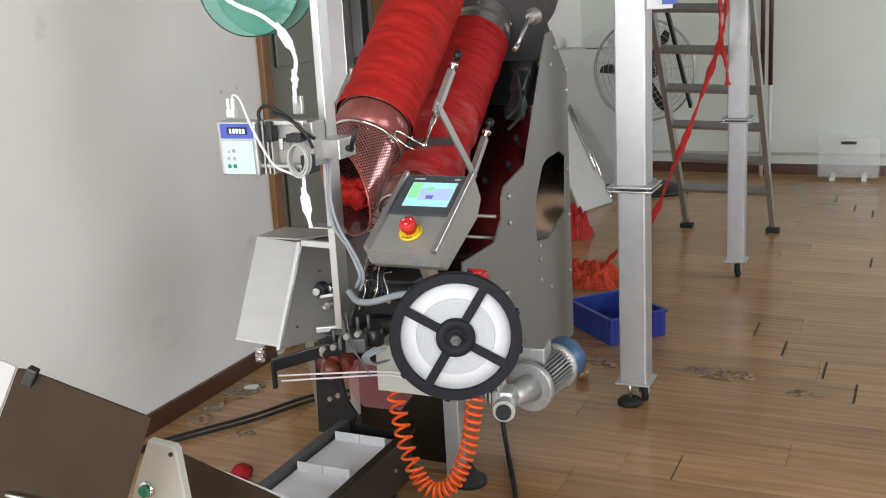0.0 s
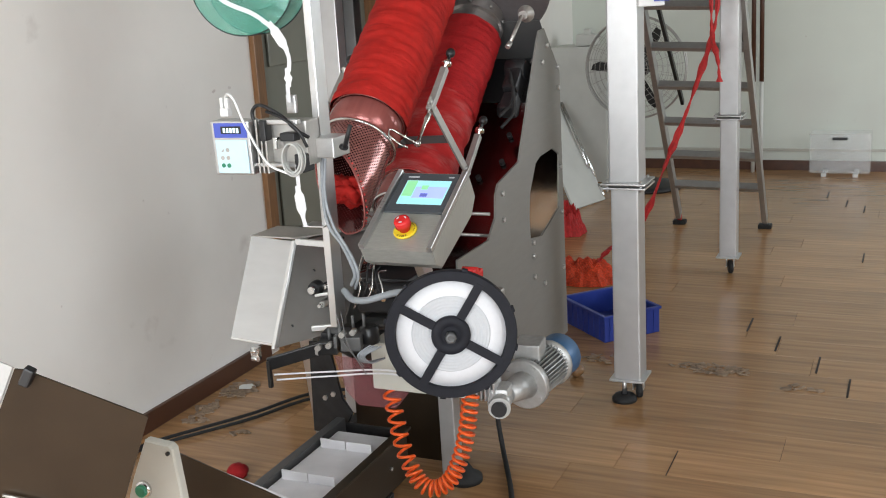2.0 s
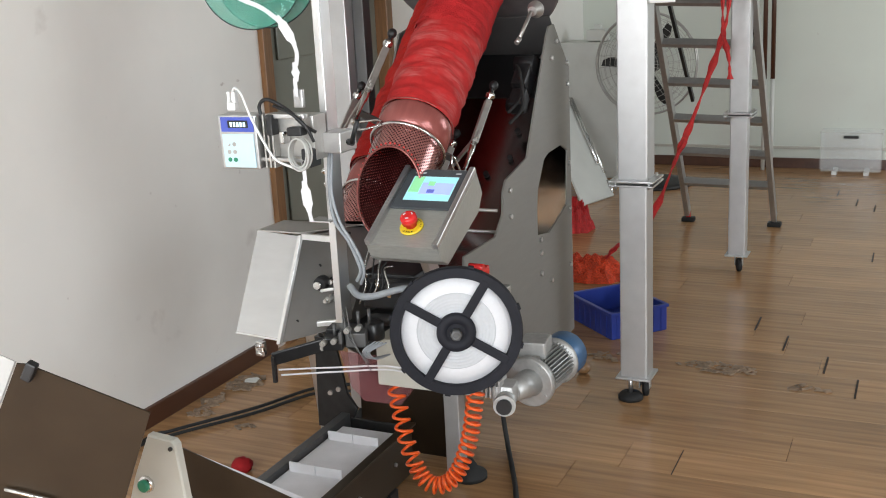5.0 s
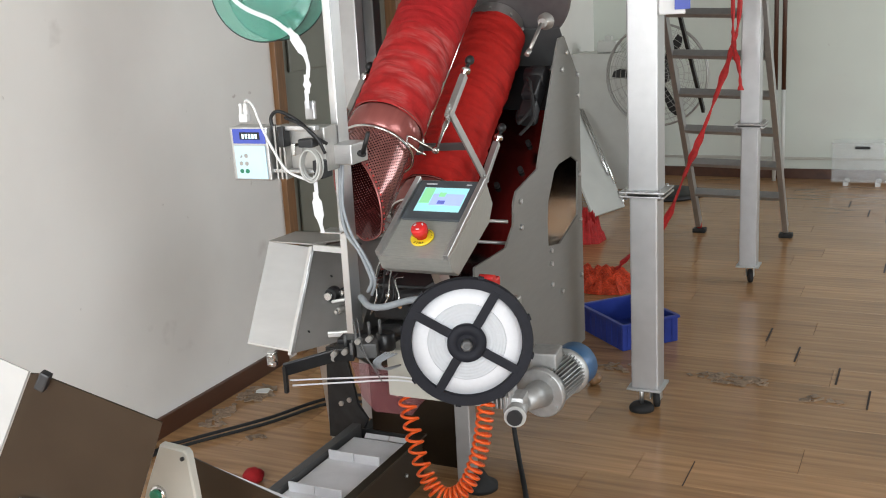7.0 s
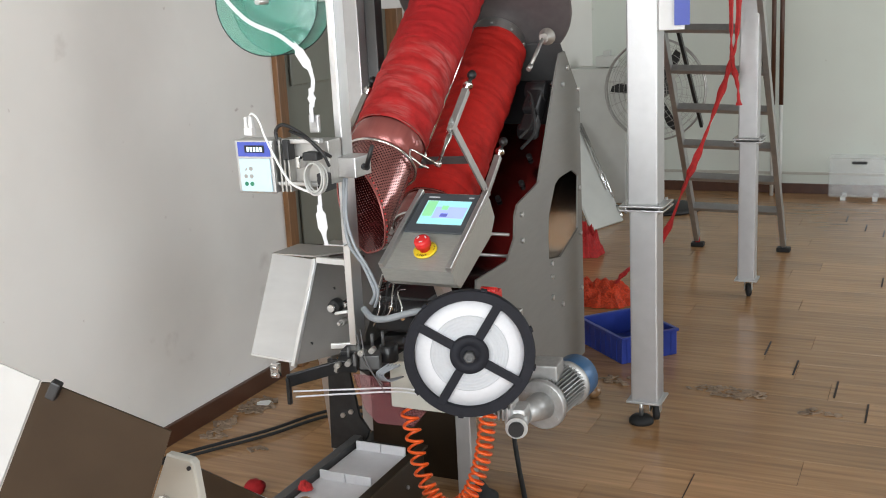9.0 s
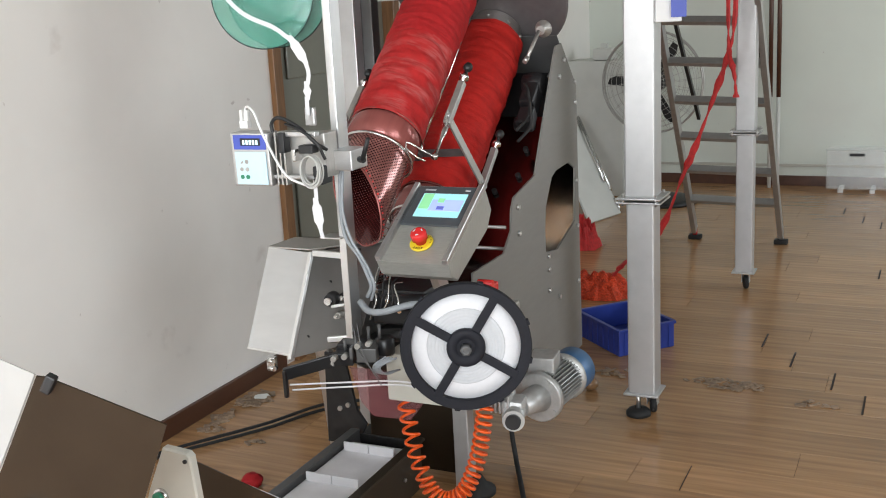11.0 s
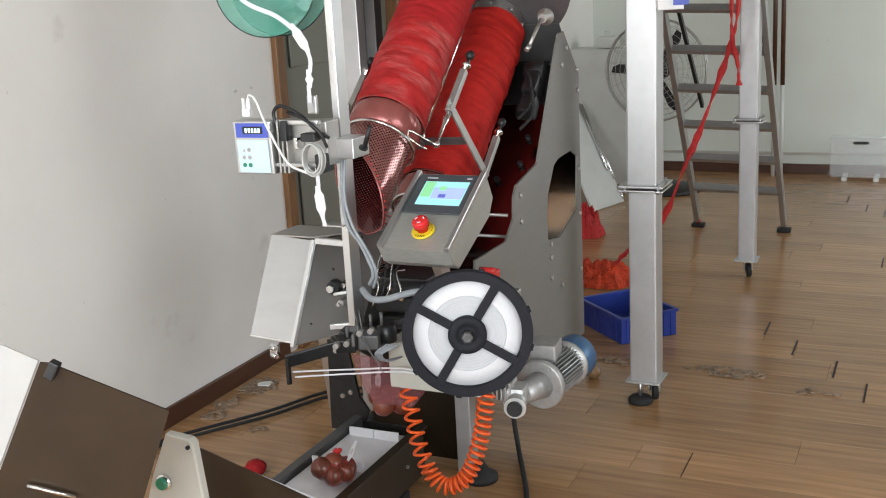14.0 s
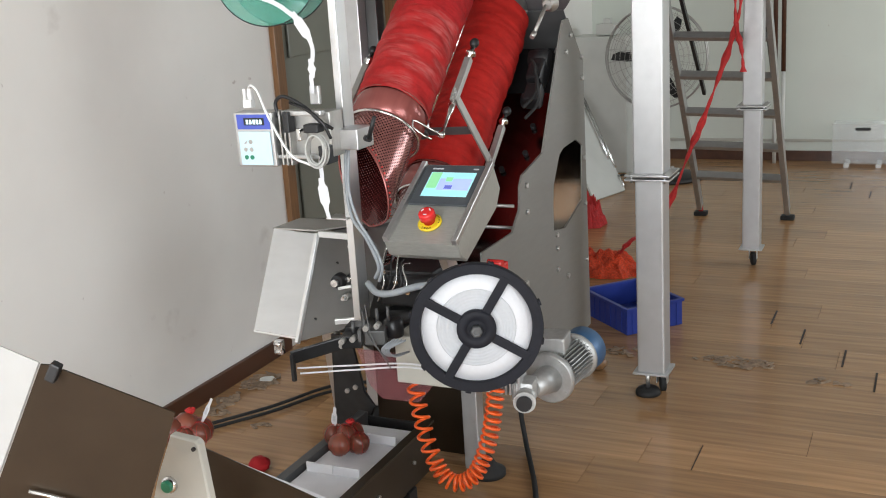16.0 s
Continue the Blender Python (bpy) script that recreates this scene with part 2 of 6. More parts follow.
SLEEVE = mat("grey_blue_cable_sleeve", (0.25, 0.27, 0.29), 0.5, 0, 60, 0.15)
BOARD = mat("white_board", (0.62, 0.63, 0.60), 0.5, 0, 8, 0.06)
REDRIB = mat("red_net_ribbon", (0.50, 0.02, 0.02), 0.7, 0, 90, 0.3, 0.5)
ORNET = mat("orange_red_net", (0.55, 0.05, 0.012), 0.8, 0, 120, 0.5, 1.0)

# ---- mesh helpers ----


def box(bm, c, s, m=None, bevel=0.0):
    """A box of size s centred on c, turned by the matrix m about its centre."""
    t = Matrix.Translation(c) @ (m.to_3x3().to_4x4() if m else Matrix()) @ Matrix.Diagonal((*s, 1))
    vs = bmesh.ops.create_cube(bm, size=1, matrix=t)["verts"]
    if bevel:
        es = list({e for v in vs for e in v.link_edges})
        bmesh.ops.bevel(bm, geom=es, offset=bevel, segments=2, affect="EDGES", profile=0.6)
    return bm


def between(p0, p1):
    """A frame at p0 whose z runs to p1."""
    d = Vector(p1) - Vector(p0)
    return Matrix.Translation(p0) @ d.to_track_quat("Z", "Y").to_matrix().to_4x4(), d.length


def lathe(bm, m, prof, seg=24, caps=True, smooth=True):
    """Turns the profile [(radius, z)] round the z axis of m."""
    rings = []
    for r, z in prof:
        rings.append([bm.verts.new(m @ Vector((r * math.cos(a), r * math.sin(a), z))) for a in [2 * math.pi * i / seg for i in range(seg)]])
    for a, b in zip(rings, rings[1:]):
        for i in range(seg):
            f = bm.faces.new((a[i], a[(i + 1) % seg], b[(i + 1) % seg], b[i]))
            f.smooth = smooth
    if caps:
        bm.faces.new(rings[0][::-1])
        bm.faces.new(rings[-1])
    return bm


def rod(bm, p0, p1, r, r1=None, seg=16):
    m, n = between(p0, p1)
    return lathe(bm, m, [(r, 0), (r if r1 is None else r1, n)], seg)


def bar(bm, p0, p1, w, d, up=(0, 0, 1), bevel=0.002):
    """A rectangular bar from p0 to p1; w across, d along up."""
    p0, p1 = Vector(p0), Vector(p1)
    z = (p1 - p0).normalized()
    x = Vector(up).cross(z)
    x = x.normalized() if x.length > 1e-4 else Vector((1, 0, 0))
    y = z.cross(x)
    m = Matrix((x, y, z)).transposed()
    return box(bm, (p0 + p1) / 2, (w, d, (p1 - p0).length), m.to_4x4(), bevel)


def sweep(bm, pts, r, seg=8, closed=False):
    """A round cable through the points, smoothed."""
    pts = [Vector(p) for p in pts]
    rings = []
    nrm = None
    for i, p in enumerate(pts):
        a = pts[i - 1] if i else (pts[-1] if closed else p)
        b = pts[(i + 1) % len(pts)] if (i + 1 < len(pts) or closed) else p
        t = (b - a).normalized()
        if nrm is None:
            nrm = t.orthogonal().normalized()
        nrm = (nrm - t * nrm.dot(t)).normalized()
        bn = t.cross(nrm)
        rings.append([bm.verts.new(p + r * (nrm * math.cos(k) + bn * math.sin(k))) for k in [2 * math.pi * j / seg for j in range(seg)]])
    n = len(rings)
    for i in range(n if closed else n - 1):
        a, b = rings[i], rings[(i + 1) % n]
        for j in range(seg):
            bm.faces.new((a[j], a[(j + 1) % seg], b[(j + 1) % seg], b[j])).smooth = True
    if not closed:
        bm.faces.new(rings[0][::-1])
        bm.faces.new(rings[-1])
    return bm


def curve(ctrl, n=24):
    """Catmull-Rom points through the control points."""
    c = [Vector(p) for p in ctrl]
    c = [c[0] * 2 - c[1]] + c + [c[-1] * 2 - c[-2]]
    out = []
    for i in range(1, len(c) - 2):
        for k in range(n):
            t = k / n
            a, b, d, e = c[i - 1], c[i], c[i + 1], c[i + 2]
            out.append(0.5 * ((2 * b) + (d - a) * t + (2 * a - 5 * b + 4 * d - e) * t * t + (3 * b - a - 3 * d + e) * t ** 3))
    out.append(c[-2])
    return out


def prism(bm, outline, m, thick, bevel=0.0):
    """A plate: the outline [(u, v)] in the xy plane of m, made thick along its z."""
    a = [bm.verts.new(m @ Vector((u, v, 0))) for u, v in outline]
    b = [bm.verts.new(m @ Vector((u, v, thick))) for u, v in outline]
    fs = [bm.faces.new(a[::-1]), bm.faces.new(b)]
    n = len(a)
    for i in range(n):
        fs.append(bm.faces.new((a[i], a[(i + 1) % n], b[(i + 1) % n], b[i])))
    if bevel:
        bmesh.ops.bevel(bm, geom=list({e for f in fs[:2] for e in f.edges}), offset=bevel, segments=1, affect="EDGES")
    return bm


def blob(bm, c, s, m=None, seg=14, rough=0.0, seed=0):
    """A rounded lump."""
    t = Matrix.Translation(c) @ (m.to_4x4() if m else Matrix()) @ Matrix.Diagonal((*s, 1))
    vs = bmesh.ops.create_uvsphere(bm, u_segments=seg, v_segments=max(6, seg * 2 // 3), radius=1)["verts"]
    for v in vs:
        if rough:
            v.co *= 1 + rough * noise.noise(v.co * 2.3 + Vector((seed, seed, 0)))
        v.co = t @ v.co
        for f in v.link_faces:
            f.smooth = True
    return bm


BASE = {}


def thing(name, loc, label, category, group="", kind=""):
    ob = new(name)
    ob.location = loc
    BASE[ob.name] = Vector(loc)
    return tagged(ob, label, category, group, kind)


def part(name, bm, material, parent=None, label="", local=False):
    """Links a bmesh, given in world places, as one mesh under a thing or a part."""
    me = bpy.data.meshes.new(name)
    bmesh.ops.recalc_face_normals(bm, faces=bm.faces)
    off = BASE.get(parent.name, Vector()) if parent else Vector()
    if off.length and not local:
        bmesh.ops.translate(bm, verts=bm.verts, vec=-off)
    bm.to_mesh(me)
    bm.free()
    me.materials.append(material)
    ob = new(name, me)
    if parent:
        ob.parent = parent
        BASE[ob.name] = off
    if label:
        ob["label"] = label
    return ob


def solid(name, bm, material, label, category, kind="", group=""):
    return tagged(part(name, bm, material), label, category, group, kind)


B = bmesh.new

# ---- room ----
XL, YF, XR, YB, ZC = -2.25, 8.02, 3.0, -2.9, 2.9
bm = B()
box(bm, ((XL + XR) / 2, (YB + YF) / 2, -0.06), (XR - XL + 0.4, YF - YB + 0.4, 0.1))
floor = solid("floor", bm, GAP, "mid-brown laminate board floor with worn patches", "floor", "structure")

bm = B()
D0, D1 = 3.60, 4.75  # doorway in the left wall
box(bm, (XL - 0.1, (YB + D0) / 2, ZC / 2), (0.2, D0 - YB, ZC))
box(bm, (XL - 0.1, (D1 + YF) / 2, ZC / 2), (0.2, YF - D1, ZC))
box(bm, (XL - 0.1, (D0 + D1) / 2, 2.5), (0.2, D1 - D0, 0.8))
solid("wall_left", bm, WALL, "scuffed off-white painted plaster wall with grey smudges", "wall", "structure")
bm = B()
box(bm, ((XL + XR) / 2, YF + 0.1, ZC / 2), (XR - XL + 0.4, 0.2, ZC))
solid("wall_far", bm, FARWALL, "pale greenish white painted end wall", "wall", "structure")


def wall_with_windows(name, along, pos, a0, a1, holes, label):
    bm = B()
    pieces, at = [], a0
    for w0, w1 in holes:
        pieces += [(at, w0, 0, ZC), (w0, w1, 0, 0.9), (w0, w1, 2.6, ZC)]
        at = w1
    for lo, hi, z0, z1 in pieces + [(at, a1, 0, ZC)]:
        c, s = ((lo + hi) / 2, pos, (z0 + z1) / 2), (hi - lo, 0.2, z1 - z0)
        if along == "y":
            c, s = (pos, c[0], c[2]), (0.2, s[0], s[2])
        box(bm, c, s)
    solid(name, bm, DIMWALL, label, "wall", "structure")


wall_with_windows("wall_right", "y", XR + 0.1, YB - 0.2, YF, ((-2.4, 1.0), (4.8, 7.2)), "unseen wall greyed to cut bounced light, with two added window openings")
wall_with_windows("wall_back", "x", YB - 0.1, XL, XR, ((-2.0, 1.6),), "unseen wall greyed to cut bounced light, with a window")
bm = B()
box(bm, ((XL + XR) / 2, (YB + YF) / 2, ZC + 0.05), (XR - XL + 0.4, YF - YB + 0.4, 0.1))
solid("ceiling", bm, CEIL, "unseen ceiling greyed to cut bounced light", "ceiling", "structure")
bm = B()
box(bm, (XL + 0.008, (YB + D0) / 2 - 0.04, 0.036), (0.016, D0 - YB - 0.08, 0.075), None, 0.004)
solid("baseboard_left", bm, SKIRT, "dark brown wooden baseboard along the scuffed wall", "baseboard", "structure")
bm = B()
box(bm, ((XL + XR) / 2, YF - 0.008, 0.036), (XR - XL - 0.02, 0.016, 0.075), None, 0.004)
solid("baseboard_far", bm, SKIRT, "reddish brown wooden baseboard", "baseboard", "structure")
bm = B()
box(bm, ((XL + XR) / 2, YF - 0.006, 0.15), (XR - XL - 0.02, 0.012, 0.02), None, 0.003)
solid("trim", bm, CREAM, "thin pale cable trunking above the baseboard", "trim", "structure")

door = thing("door_1", (XL - 0.06, D0, 0), "grey-green door panel in an orange-brown wooden frame", "door", kind="structure")
bm = B()
box(bm, (XL - 0.04, D0 + 0.03, 1.05), (0.13, 0.06, 2.1), None, 0.004)
part("door_frame", bm, DOORWOOD, door, "orange-brown wooden door frame")
bm = B()
box(bm, (XL - 0.04, D1 - 0.03, 1.05), (0.13, 0.06, 2.1), None, 0.004)
part("door_frame", bm, DOORWOOD, door)
bm = B()
box(bm, (XL - 0.06, (D0 + D1) / 2, 1.05), (0.04, D1 - D0 - 0.12, 2.1), None, 0.003)
part("door_leaf", bm, DOORGL, door)
for z in (0.55, 1.5):
    bm = B()
    box(bm, (XL - 0.034, (D0 + D1) / 2, z), (0.012, D1 - D0 - 0.36, 0.62), None, 0.006)
    part("door_panel", bm, DOORGL, door)

# ---- work platform: steel posts ----
platform = thing("work_platform", (-0.65, 3.46, 0), "silver-painted steel work platform on adjustable square posts", "platform")


def platform_post(x, y, split, foot, w):
    """A square post in two telescoping lengths with a bolted collar, a caster and a levelling foot; x, y: front left corner."""
    c = (x + w / 2, y + w / 2)
    bm = B()
    box(bm, (*c, (split + 0.085) / 2), (w - 0.008, w - 0.008, split - 0.085), None, 0.006)
    part("lower_post", bm, SILVER, platform)
    bm = B()
    box(bm, (*c, (split + 0.02 + 2.3) / 2), (w, w, 2.3 - split - 0.02), None, 0.006)
    part("upper_post", bm, SILVER, platform)
    bm = B()
    for dz in (0.004, 0.018):
        box(bm, (*c, split + dz), (w + 0.05, w + 0.05, 0.007), None, 0.002)
    for sx in (-1, 1):
        for sy in (-1, 1):
            rod(bm, (c[0] + sx * 0.057, c[1] + sy * 0.057, split - 0.008), (c[0] + sx * 0.057, c[1] + sy * 0.057, split + 0.03), 0.005, seg=6)
    part("collar", bm, STEEL, platform)
    bm = B()
    box(bm, (*c, 0.088), (w + 0.02, w + 0.02, 0.008), None, 0.002)
    part("base_plate", bm, SILVER, platform)
    if foot:
        bm = B()
        lathe(bm, Matrix.Translation((c[0] - 0.018, c[1] - 0.02, 0)), [(0.044, 0), (0.044, 0.012), (0.036, 0.022), (0.012, 0.026)], 24)
        part("levelling_foot", bm, RUBBER, platform, "round black rubber foot")
        bm = B()
        rod(bm, (c[0] - 0.018, c[1] - 0.02, 0.024), (c[0] - 0.018, c[1] - 0.02, 0.085), 0.008, seg=10)
        part("threaded_stem", bm, STEEL, platform)
    cx, cy = (c[0] + 0.026, c[1] + 0.02) if foot else (c[0] + 0.01, c[1] - 0.01)
    bm = B()
    lathe(bm, pose(cx - 0.011, cy, 0.034, 0, 90, 20), [(0.028, 0), (0.034, 0.004), (0.034, 0.018), (0.028, 0.022)], 20)
    part("caster_wheel", bm, RUBBER, platform)
    bm = B()
    for s in (-0.018, 0.018):
        box(bm, (cx + s, cy - 0.006, 0.06), (0.003, 0.03, 0.05), None, 0.001)
    box(bm, (cx, cy - 0.006, 0.082), (0.04, 0.034, 0.004))
    part("caster_fork", bm, STEEL, platform)


platform_post(-0.732, 3.42, 0.782, True, 0.104)
platform_post(-0.655, 5.15, 0.775, False, 0.09)
for a, b in (((-1.9, 3.5, 1.53), (0.6, 3.5, 1.53)), ((-0.69, 3.5, 1.62), (-0.61, 5.2, 1.62))):
    bm = B()
    bar(bm, a, b, 0.04, 0.07)
    part("cross_beam", bm, SILVER, platform)
# unseen deck, carried out over the machine to block light from the ceiling
bm = B()
box(bm, (-0.75, 3.95, 2.1), (2.3, 2.7, 0.04))
part("shading_deck", bm, STEELD, platform)

cb = thing("control_box", (-0.575, 3.44, 1.385), "small white control box with a blue front on the platform post", "control box")
bm = B()
box(bm, (-0.59, 3.44, 1.46), (0.085, 0.06, 0.15), pose(0, 0, 0, 0, 0, 25), 0.004)
part("housing", bm, WHITEP, cb)
bm = B()
box(bm, (-0.545, 3.412, 1.46), (0.05, 0.004, 0.12), pose(0, 0, 0, 0, 0, 25), 0.001)
part("front_panel", bm, BLUEP, cb, "blue front film")

# ---- step ladder ----
ladder = thing("step_ladder", (-0.81, 6.2, 0), "grey aluminium ladder leaning against the platform, rubber feet", "ladder")


def lad(side, k):
    """A place on a ladder rail, k from foot to top."""
    a = Vector((-1.06, 6.2, 0.03)) if side < 0 else Vector((-0.56, 6.17, 0.03))
    b = Vector((-1.06, 5.29, 1.364)) if side < 0 else Vector((-0.56, 5.214, 1.346))
    return a + (b - a) * k


for s in (-1, 1):
    bm = B()
    bar(bm, lad(s, 0.02), lad(s, 1.35), 0.028, 0.06, (0, 1, 0.6))
    part("rail", bm, LADGREY, ladder)
    bm = B()
    f = lad(s, 0)
    box(bm, (f[0], f[1], 0.013), (0.075, 0.06, 0.026), None, 0.006)
    part("rubber_foot", bm, RUBBER, ladder)
    bm = B()
    rod(bm, (f[0], f[1], 0.024), (f[0], f[1] - 0.02, 0.1), 0.014, seg=10)
    part("foot_stem", bm, REDRIB if s < 0 else STEELD, ladder, "red plastic foot stem" if s < 0 else "")
for k in (0.185, 0.335, 0.49, 0.65, 0.81, 0.97, 1.13, 1.29):
    bm = B()
    bar(bm, lad(-1, k), lad(1, k), 0.022, 0.05, (0, 0.75, 0.5))
    part("rung", bm, LADGREY, ladder)
for x0, x1 in ((-1.0, -1.02), (-0.62, -0.6)):
    bm = B()
    bar(bm, (x0, 6.0, 0.75), (x1, 5.15, 1.62), 0.018, 0.03, (0, 1, 0))
    part("handrail", bm, DARKST, ladder)

# ---- floor fan ----
fan = thing("floor_fan", (-1.5, 7.25, 0), "large black industrial pedestal fan with a wire grille", "fan")
fm = pose(-1.56, 7.2, 0.843, 90, 0, 0)
for name, r, z in (("front_grille", 0.345, 0.07), ("rear_grille", 0.345, -0.09)):
    bm = B()
    for k in range(9):
        rr = 0.06 + (r - 0.06) * k / 8
        zz = z * math.sqrt(max(0.0, 1 - (rr / 0.36) ** 2))
        sweep(bm, [fm @ Vector((rr * math.cos(a), rr * math.sin(a), zz)) for a in [2 * math.pi * i / 48 for i in range(48)]], 0.0016 if k < 8 else 0.006, 5, True)
    for i in range(24):
        a = 2 * math.pi * i / 24
        sweep(bm, [fm @ Vector((q * math.cos(a + 0.3 * (q - 0.06)), q * math.sin(a + 0.3 * (q - 0.06)), z * math.sqrt(max(0.0, 1 - (q / 0.36) ** 2)))) for q in [0.06 + 0.285 * j / 8 for j in range(9)]], 0.0016, 4)
    part(name, bm, STEELD, fan)
bm = B()
lathe(bm, fm, [(0.05, -0.17), (0.075, -0.16), (0.075, -0.03), (0.05, 0.0)], 20)
part("motor", bm, BLACK, fan)
bm = B()
lathe(bm, fm, [(0.045, 0.0), (0.045, 0.035), (0.02, 0.05)], 16)
part("hub", bm, BLACK, fan)
for i in range(3):
    bm = B()
    a = 2 * math.pi * i / 3 + math.pi
    m = fm @ pose(0, 0, 0.01, 0, 0, math.degrees(a)) @ pose(0, 0, 0, 20, 0, 0)
    prism(bm, [(0.03, -0.015), (0.12, -0.035), (0.25, -0.05), (0.3, -0.03), (0.31, 0.01), (0.2, 0.022), (0.03, 0.015)], m, 0.004)
    part("blade", bm, BLACK, fan)
bm = B()
rod(bm, (-1.56, 7.31, 0.02), (-1.56, 7.31, 0.85), 0.02)
part("pole", bm, BLACK, fan)
bm = B()
lathe(bm, Matrix.Translation((-1.5, 7.25, 0)), [(0.24, 0), (0.24, 0.02), (0.2, 0.035), (0.03, 0.05)], 32)
part("base", bm, BLACK, fan)

# ---- far end of the room ----
bm = B()
box(bm, (-2.03, 7.55, 0.49), (0.41, 0.3, 0.98), None, 0.01)
solid("white_cabinet", bm, BOARD, "white boxed panel standing against the end wall", "cabinet")
bm = B()
box(bm, (-1.98, 7.5, 1.025), (0.14, 0.14, 0.08), None, 0.008)
box(bm, (-1.98, 7.5, 1.08), (0.05, 0.05, 0.04), None, 0.006)
solid("small_carton", bm, BOARD, "small pale carton on the white cabinet", "box")
bm = B()
pn = [Vector(p) for p in ((-1.80, 6.45, 0.0), (-1.69, 6.80, 0.0), (-2.12, 7.28, 0.57), (-2.225, 6.93, 0.57))]
nn = (pn[1] - pn[0]).cross(pn[3] - pn[0]).normalized() * 0.014
lo, hi = [bm.verts.new(p) for p in pn], [bm.verts.new(p + nn) for p in pn]
bm.faces.new(lo[::-1]), bm.faces.new(hi)
for i in range(4):
    bm.faces.new((lo[i], lo[(i + 1) % 4], hi[(i + 1) % 4], hi[i]))
solid("leaning_board", bm, BOARD, "long white panel with foiled edges leaning on the wall", "board")
for k0, k1, off in ((0.0, 0.12, 0.0), (0.2, 1.0, 0.0), (0.26, 0.98, 0.02)):
    bm = B()
    q0, q1 = pn[1].lerp(pn[2], k0), pn[1].lerp(pn[2], k1)
    up = Vector((-off, -off, 0.028 + off))
    rod(bm, q0 + up, q1 + up, 0.009)
    solid("metal_tube", bm, CHROME, "bare metal tube lying along the white panel", "pipe", group="loose tubes")
bm = B()
box(bm, (-1.86, 6.9, 0.04), (0.16, 0.1, 0.08), pose(0, 0, 0, 0, 0, 30), 0.01)
solid("power_adapter", bm, BLACK, "black adapter lying on the floor", "adapter")
bm = B()
sweep(bm, curve([(-1.8, 6.88, 0.04), (-1.72, 6.9, 0.09), (-1.62, 6.95, 0.02), (-1.5, 7.0, 0.008)], 8), 0.006, 6)
solid("black_cord", bm, RUBBER, "black cord curling on the floor", "cable")
for x, top, mm in ((-0.872, 1.9, SKIRT), (-0.815, 1.9, SKIRT)):
    pole = thing("wooden_pole", (x, 7.9, 0), "thin upright pole, brown above and pale below", "pole", "poles by the wall")
    bm = B()
    rod(bm, (x, 7.9, 0), (x - 0.005, 7.92, 0.66), 0.014)
    part("lower_length", bm, BOARD, pole)
    bm = B()
    rod(bm, (x - 0.005, 7.92, 0.66), (x - 0.02, 7.97, top), 0.016)
    part("upper_length", bm, mm, pole)

acr = thing("acrylic_bin", (-0.265, 7.87, 0), "clear acrylic bin with a dark hand slot on small white wheels", "bin")
for n, c, s in (("front_panel", (-0.265, 7.75, 0.17), (0.39, 0.006, 0.27)), ("rear_panel", (-0.265, 7.95, 0.17), (0.39, 0.006, 0.27)), ("side_panel", (-0.463, 7.85, 0.17), (0.006, 0.194, 0.27)), ("side_panel", (-0.067, 7.85, 0.17), (0.006, 0.194, 0.27)), ("base_panel", (-0.265, 7.85, 0.032), (0.39, 0.2, 0.006)), ("rim", (-0.265, 7.745, 0.306), (0.41, 0.012, 0.008))):
    bm = B()
    box(bm, c, s, None, 0.001)
    part(n, bm, CLEAR, acr)
bm = B()
box(bm, (-0.265, 7.743, 0.275), (0.1, 0.008, 0.02), None, 0.006)
part("hand_slot", bm, BLACK, acr)
for x in (-0.37, -0.16):
    for y in (7.78, 7.92):
        bm = B()
        box(bm, (x, y, 0.0145), (0.035, 0.035, 0.029), None, 0.006)
        part("wheel", bm, WHITEP, acr)

# ---- loose net, tray and onion behind the machine ----


def ribbon(name, ctrl, w, label, mm):
    """A twisted, crumpled strip of net."""
    bm = B()
    pts = curve(ctrl, 10)
    prev = None
    for i, p in enumerate(pts):
        a = 0.5 * math.sin(i * 0.21) + 0.25 * math.sin(i * 0.77)
        ww = w * (0.75 + 0.35 * math.sin(i * 0.33) + 0.15 * math.sin(i * 1.3))
        d = Vector((math.cos(a), math.sin(a), 0)) * ww
        q = Vector((-math.sin(a), math.cos(a), 0)) * 0.006
        ring = [bm.verts.new(p - d), bm.verts.new(p + q), bm.verts.new(p + d), bm.verts.new(p - q)]
        if prev:
            for j in range(4):
                bm.faces.new((prev[j], prev[(j + 1) % 4], ring[(j + 1) % 4], ring[j]))
        prev = ring
    return solid(name, bm, mm, label, "net")


ribbon("net_ribbon", [(-0.615, 4.88, 1.9), (-0.62, 4.9, 1.36), (-0.654, 4.9, 1.163), (-0.72, 4.9, 0.96), (-0.797, 4.9, 0.751), (-0.863, 4.9, 0.59), (-0.944, 4.9, 0.381), (-1.04, 4.92, 0.24), (-1.14, 4.9, 0.17), (-1.2, 4.9, 0.1)], 0.017, "long red net strip hanging from the platform to the floor", REDRIB)
ribbon("net_ribbon", [(-0.65, 4.86, 1.9), (-0.645, 4.87, 1.36), (-0.64, 4.87, 1.2), (-0.615, 4.87, 1.08), (-0.606, 4.87, 0.985)], 0.014, "short red net strip hanging loose", REDRIB)


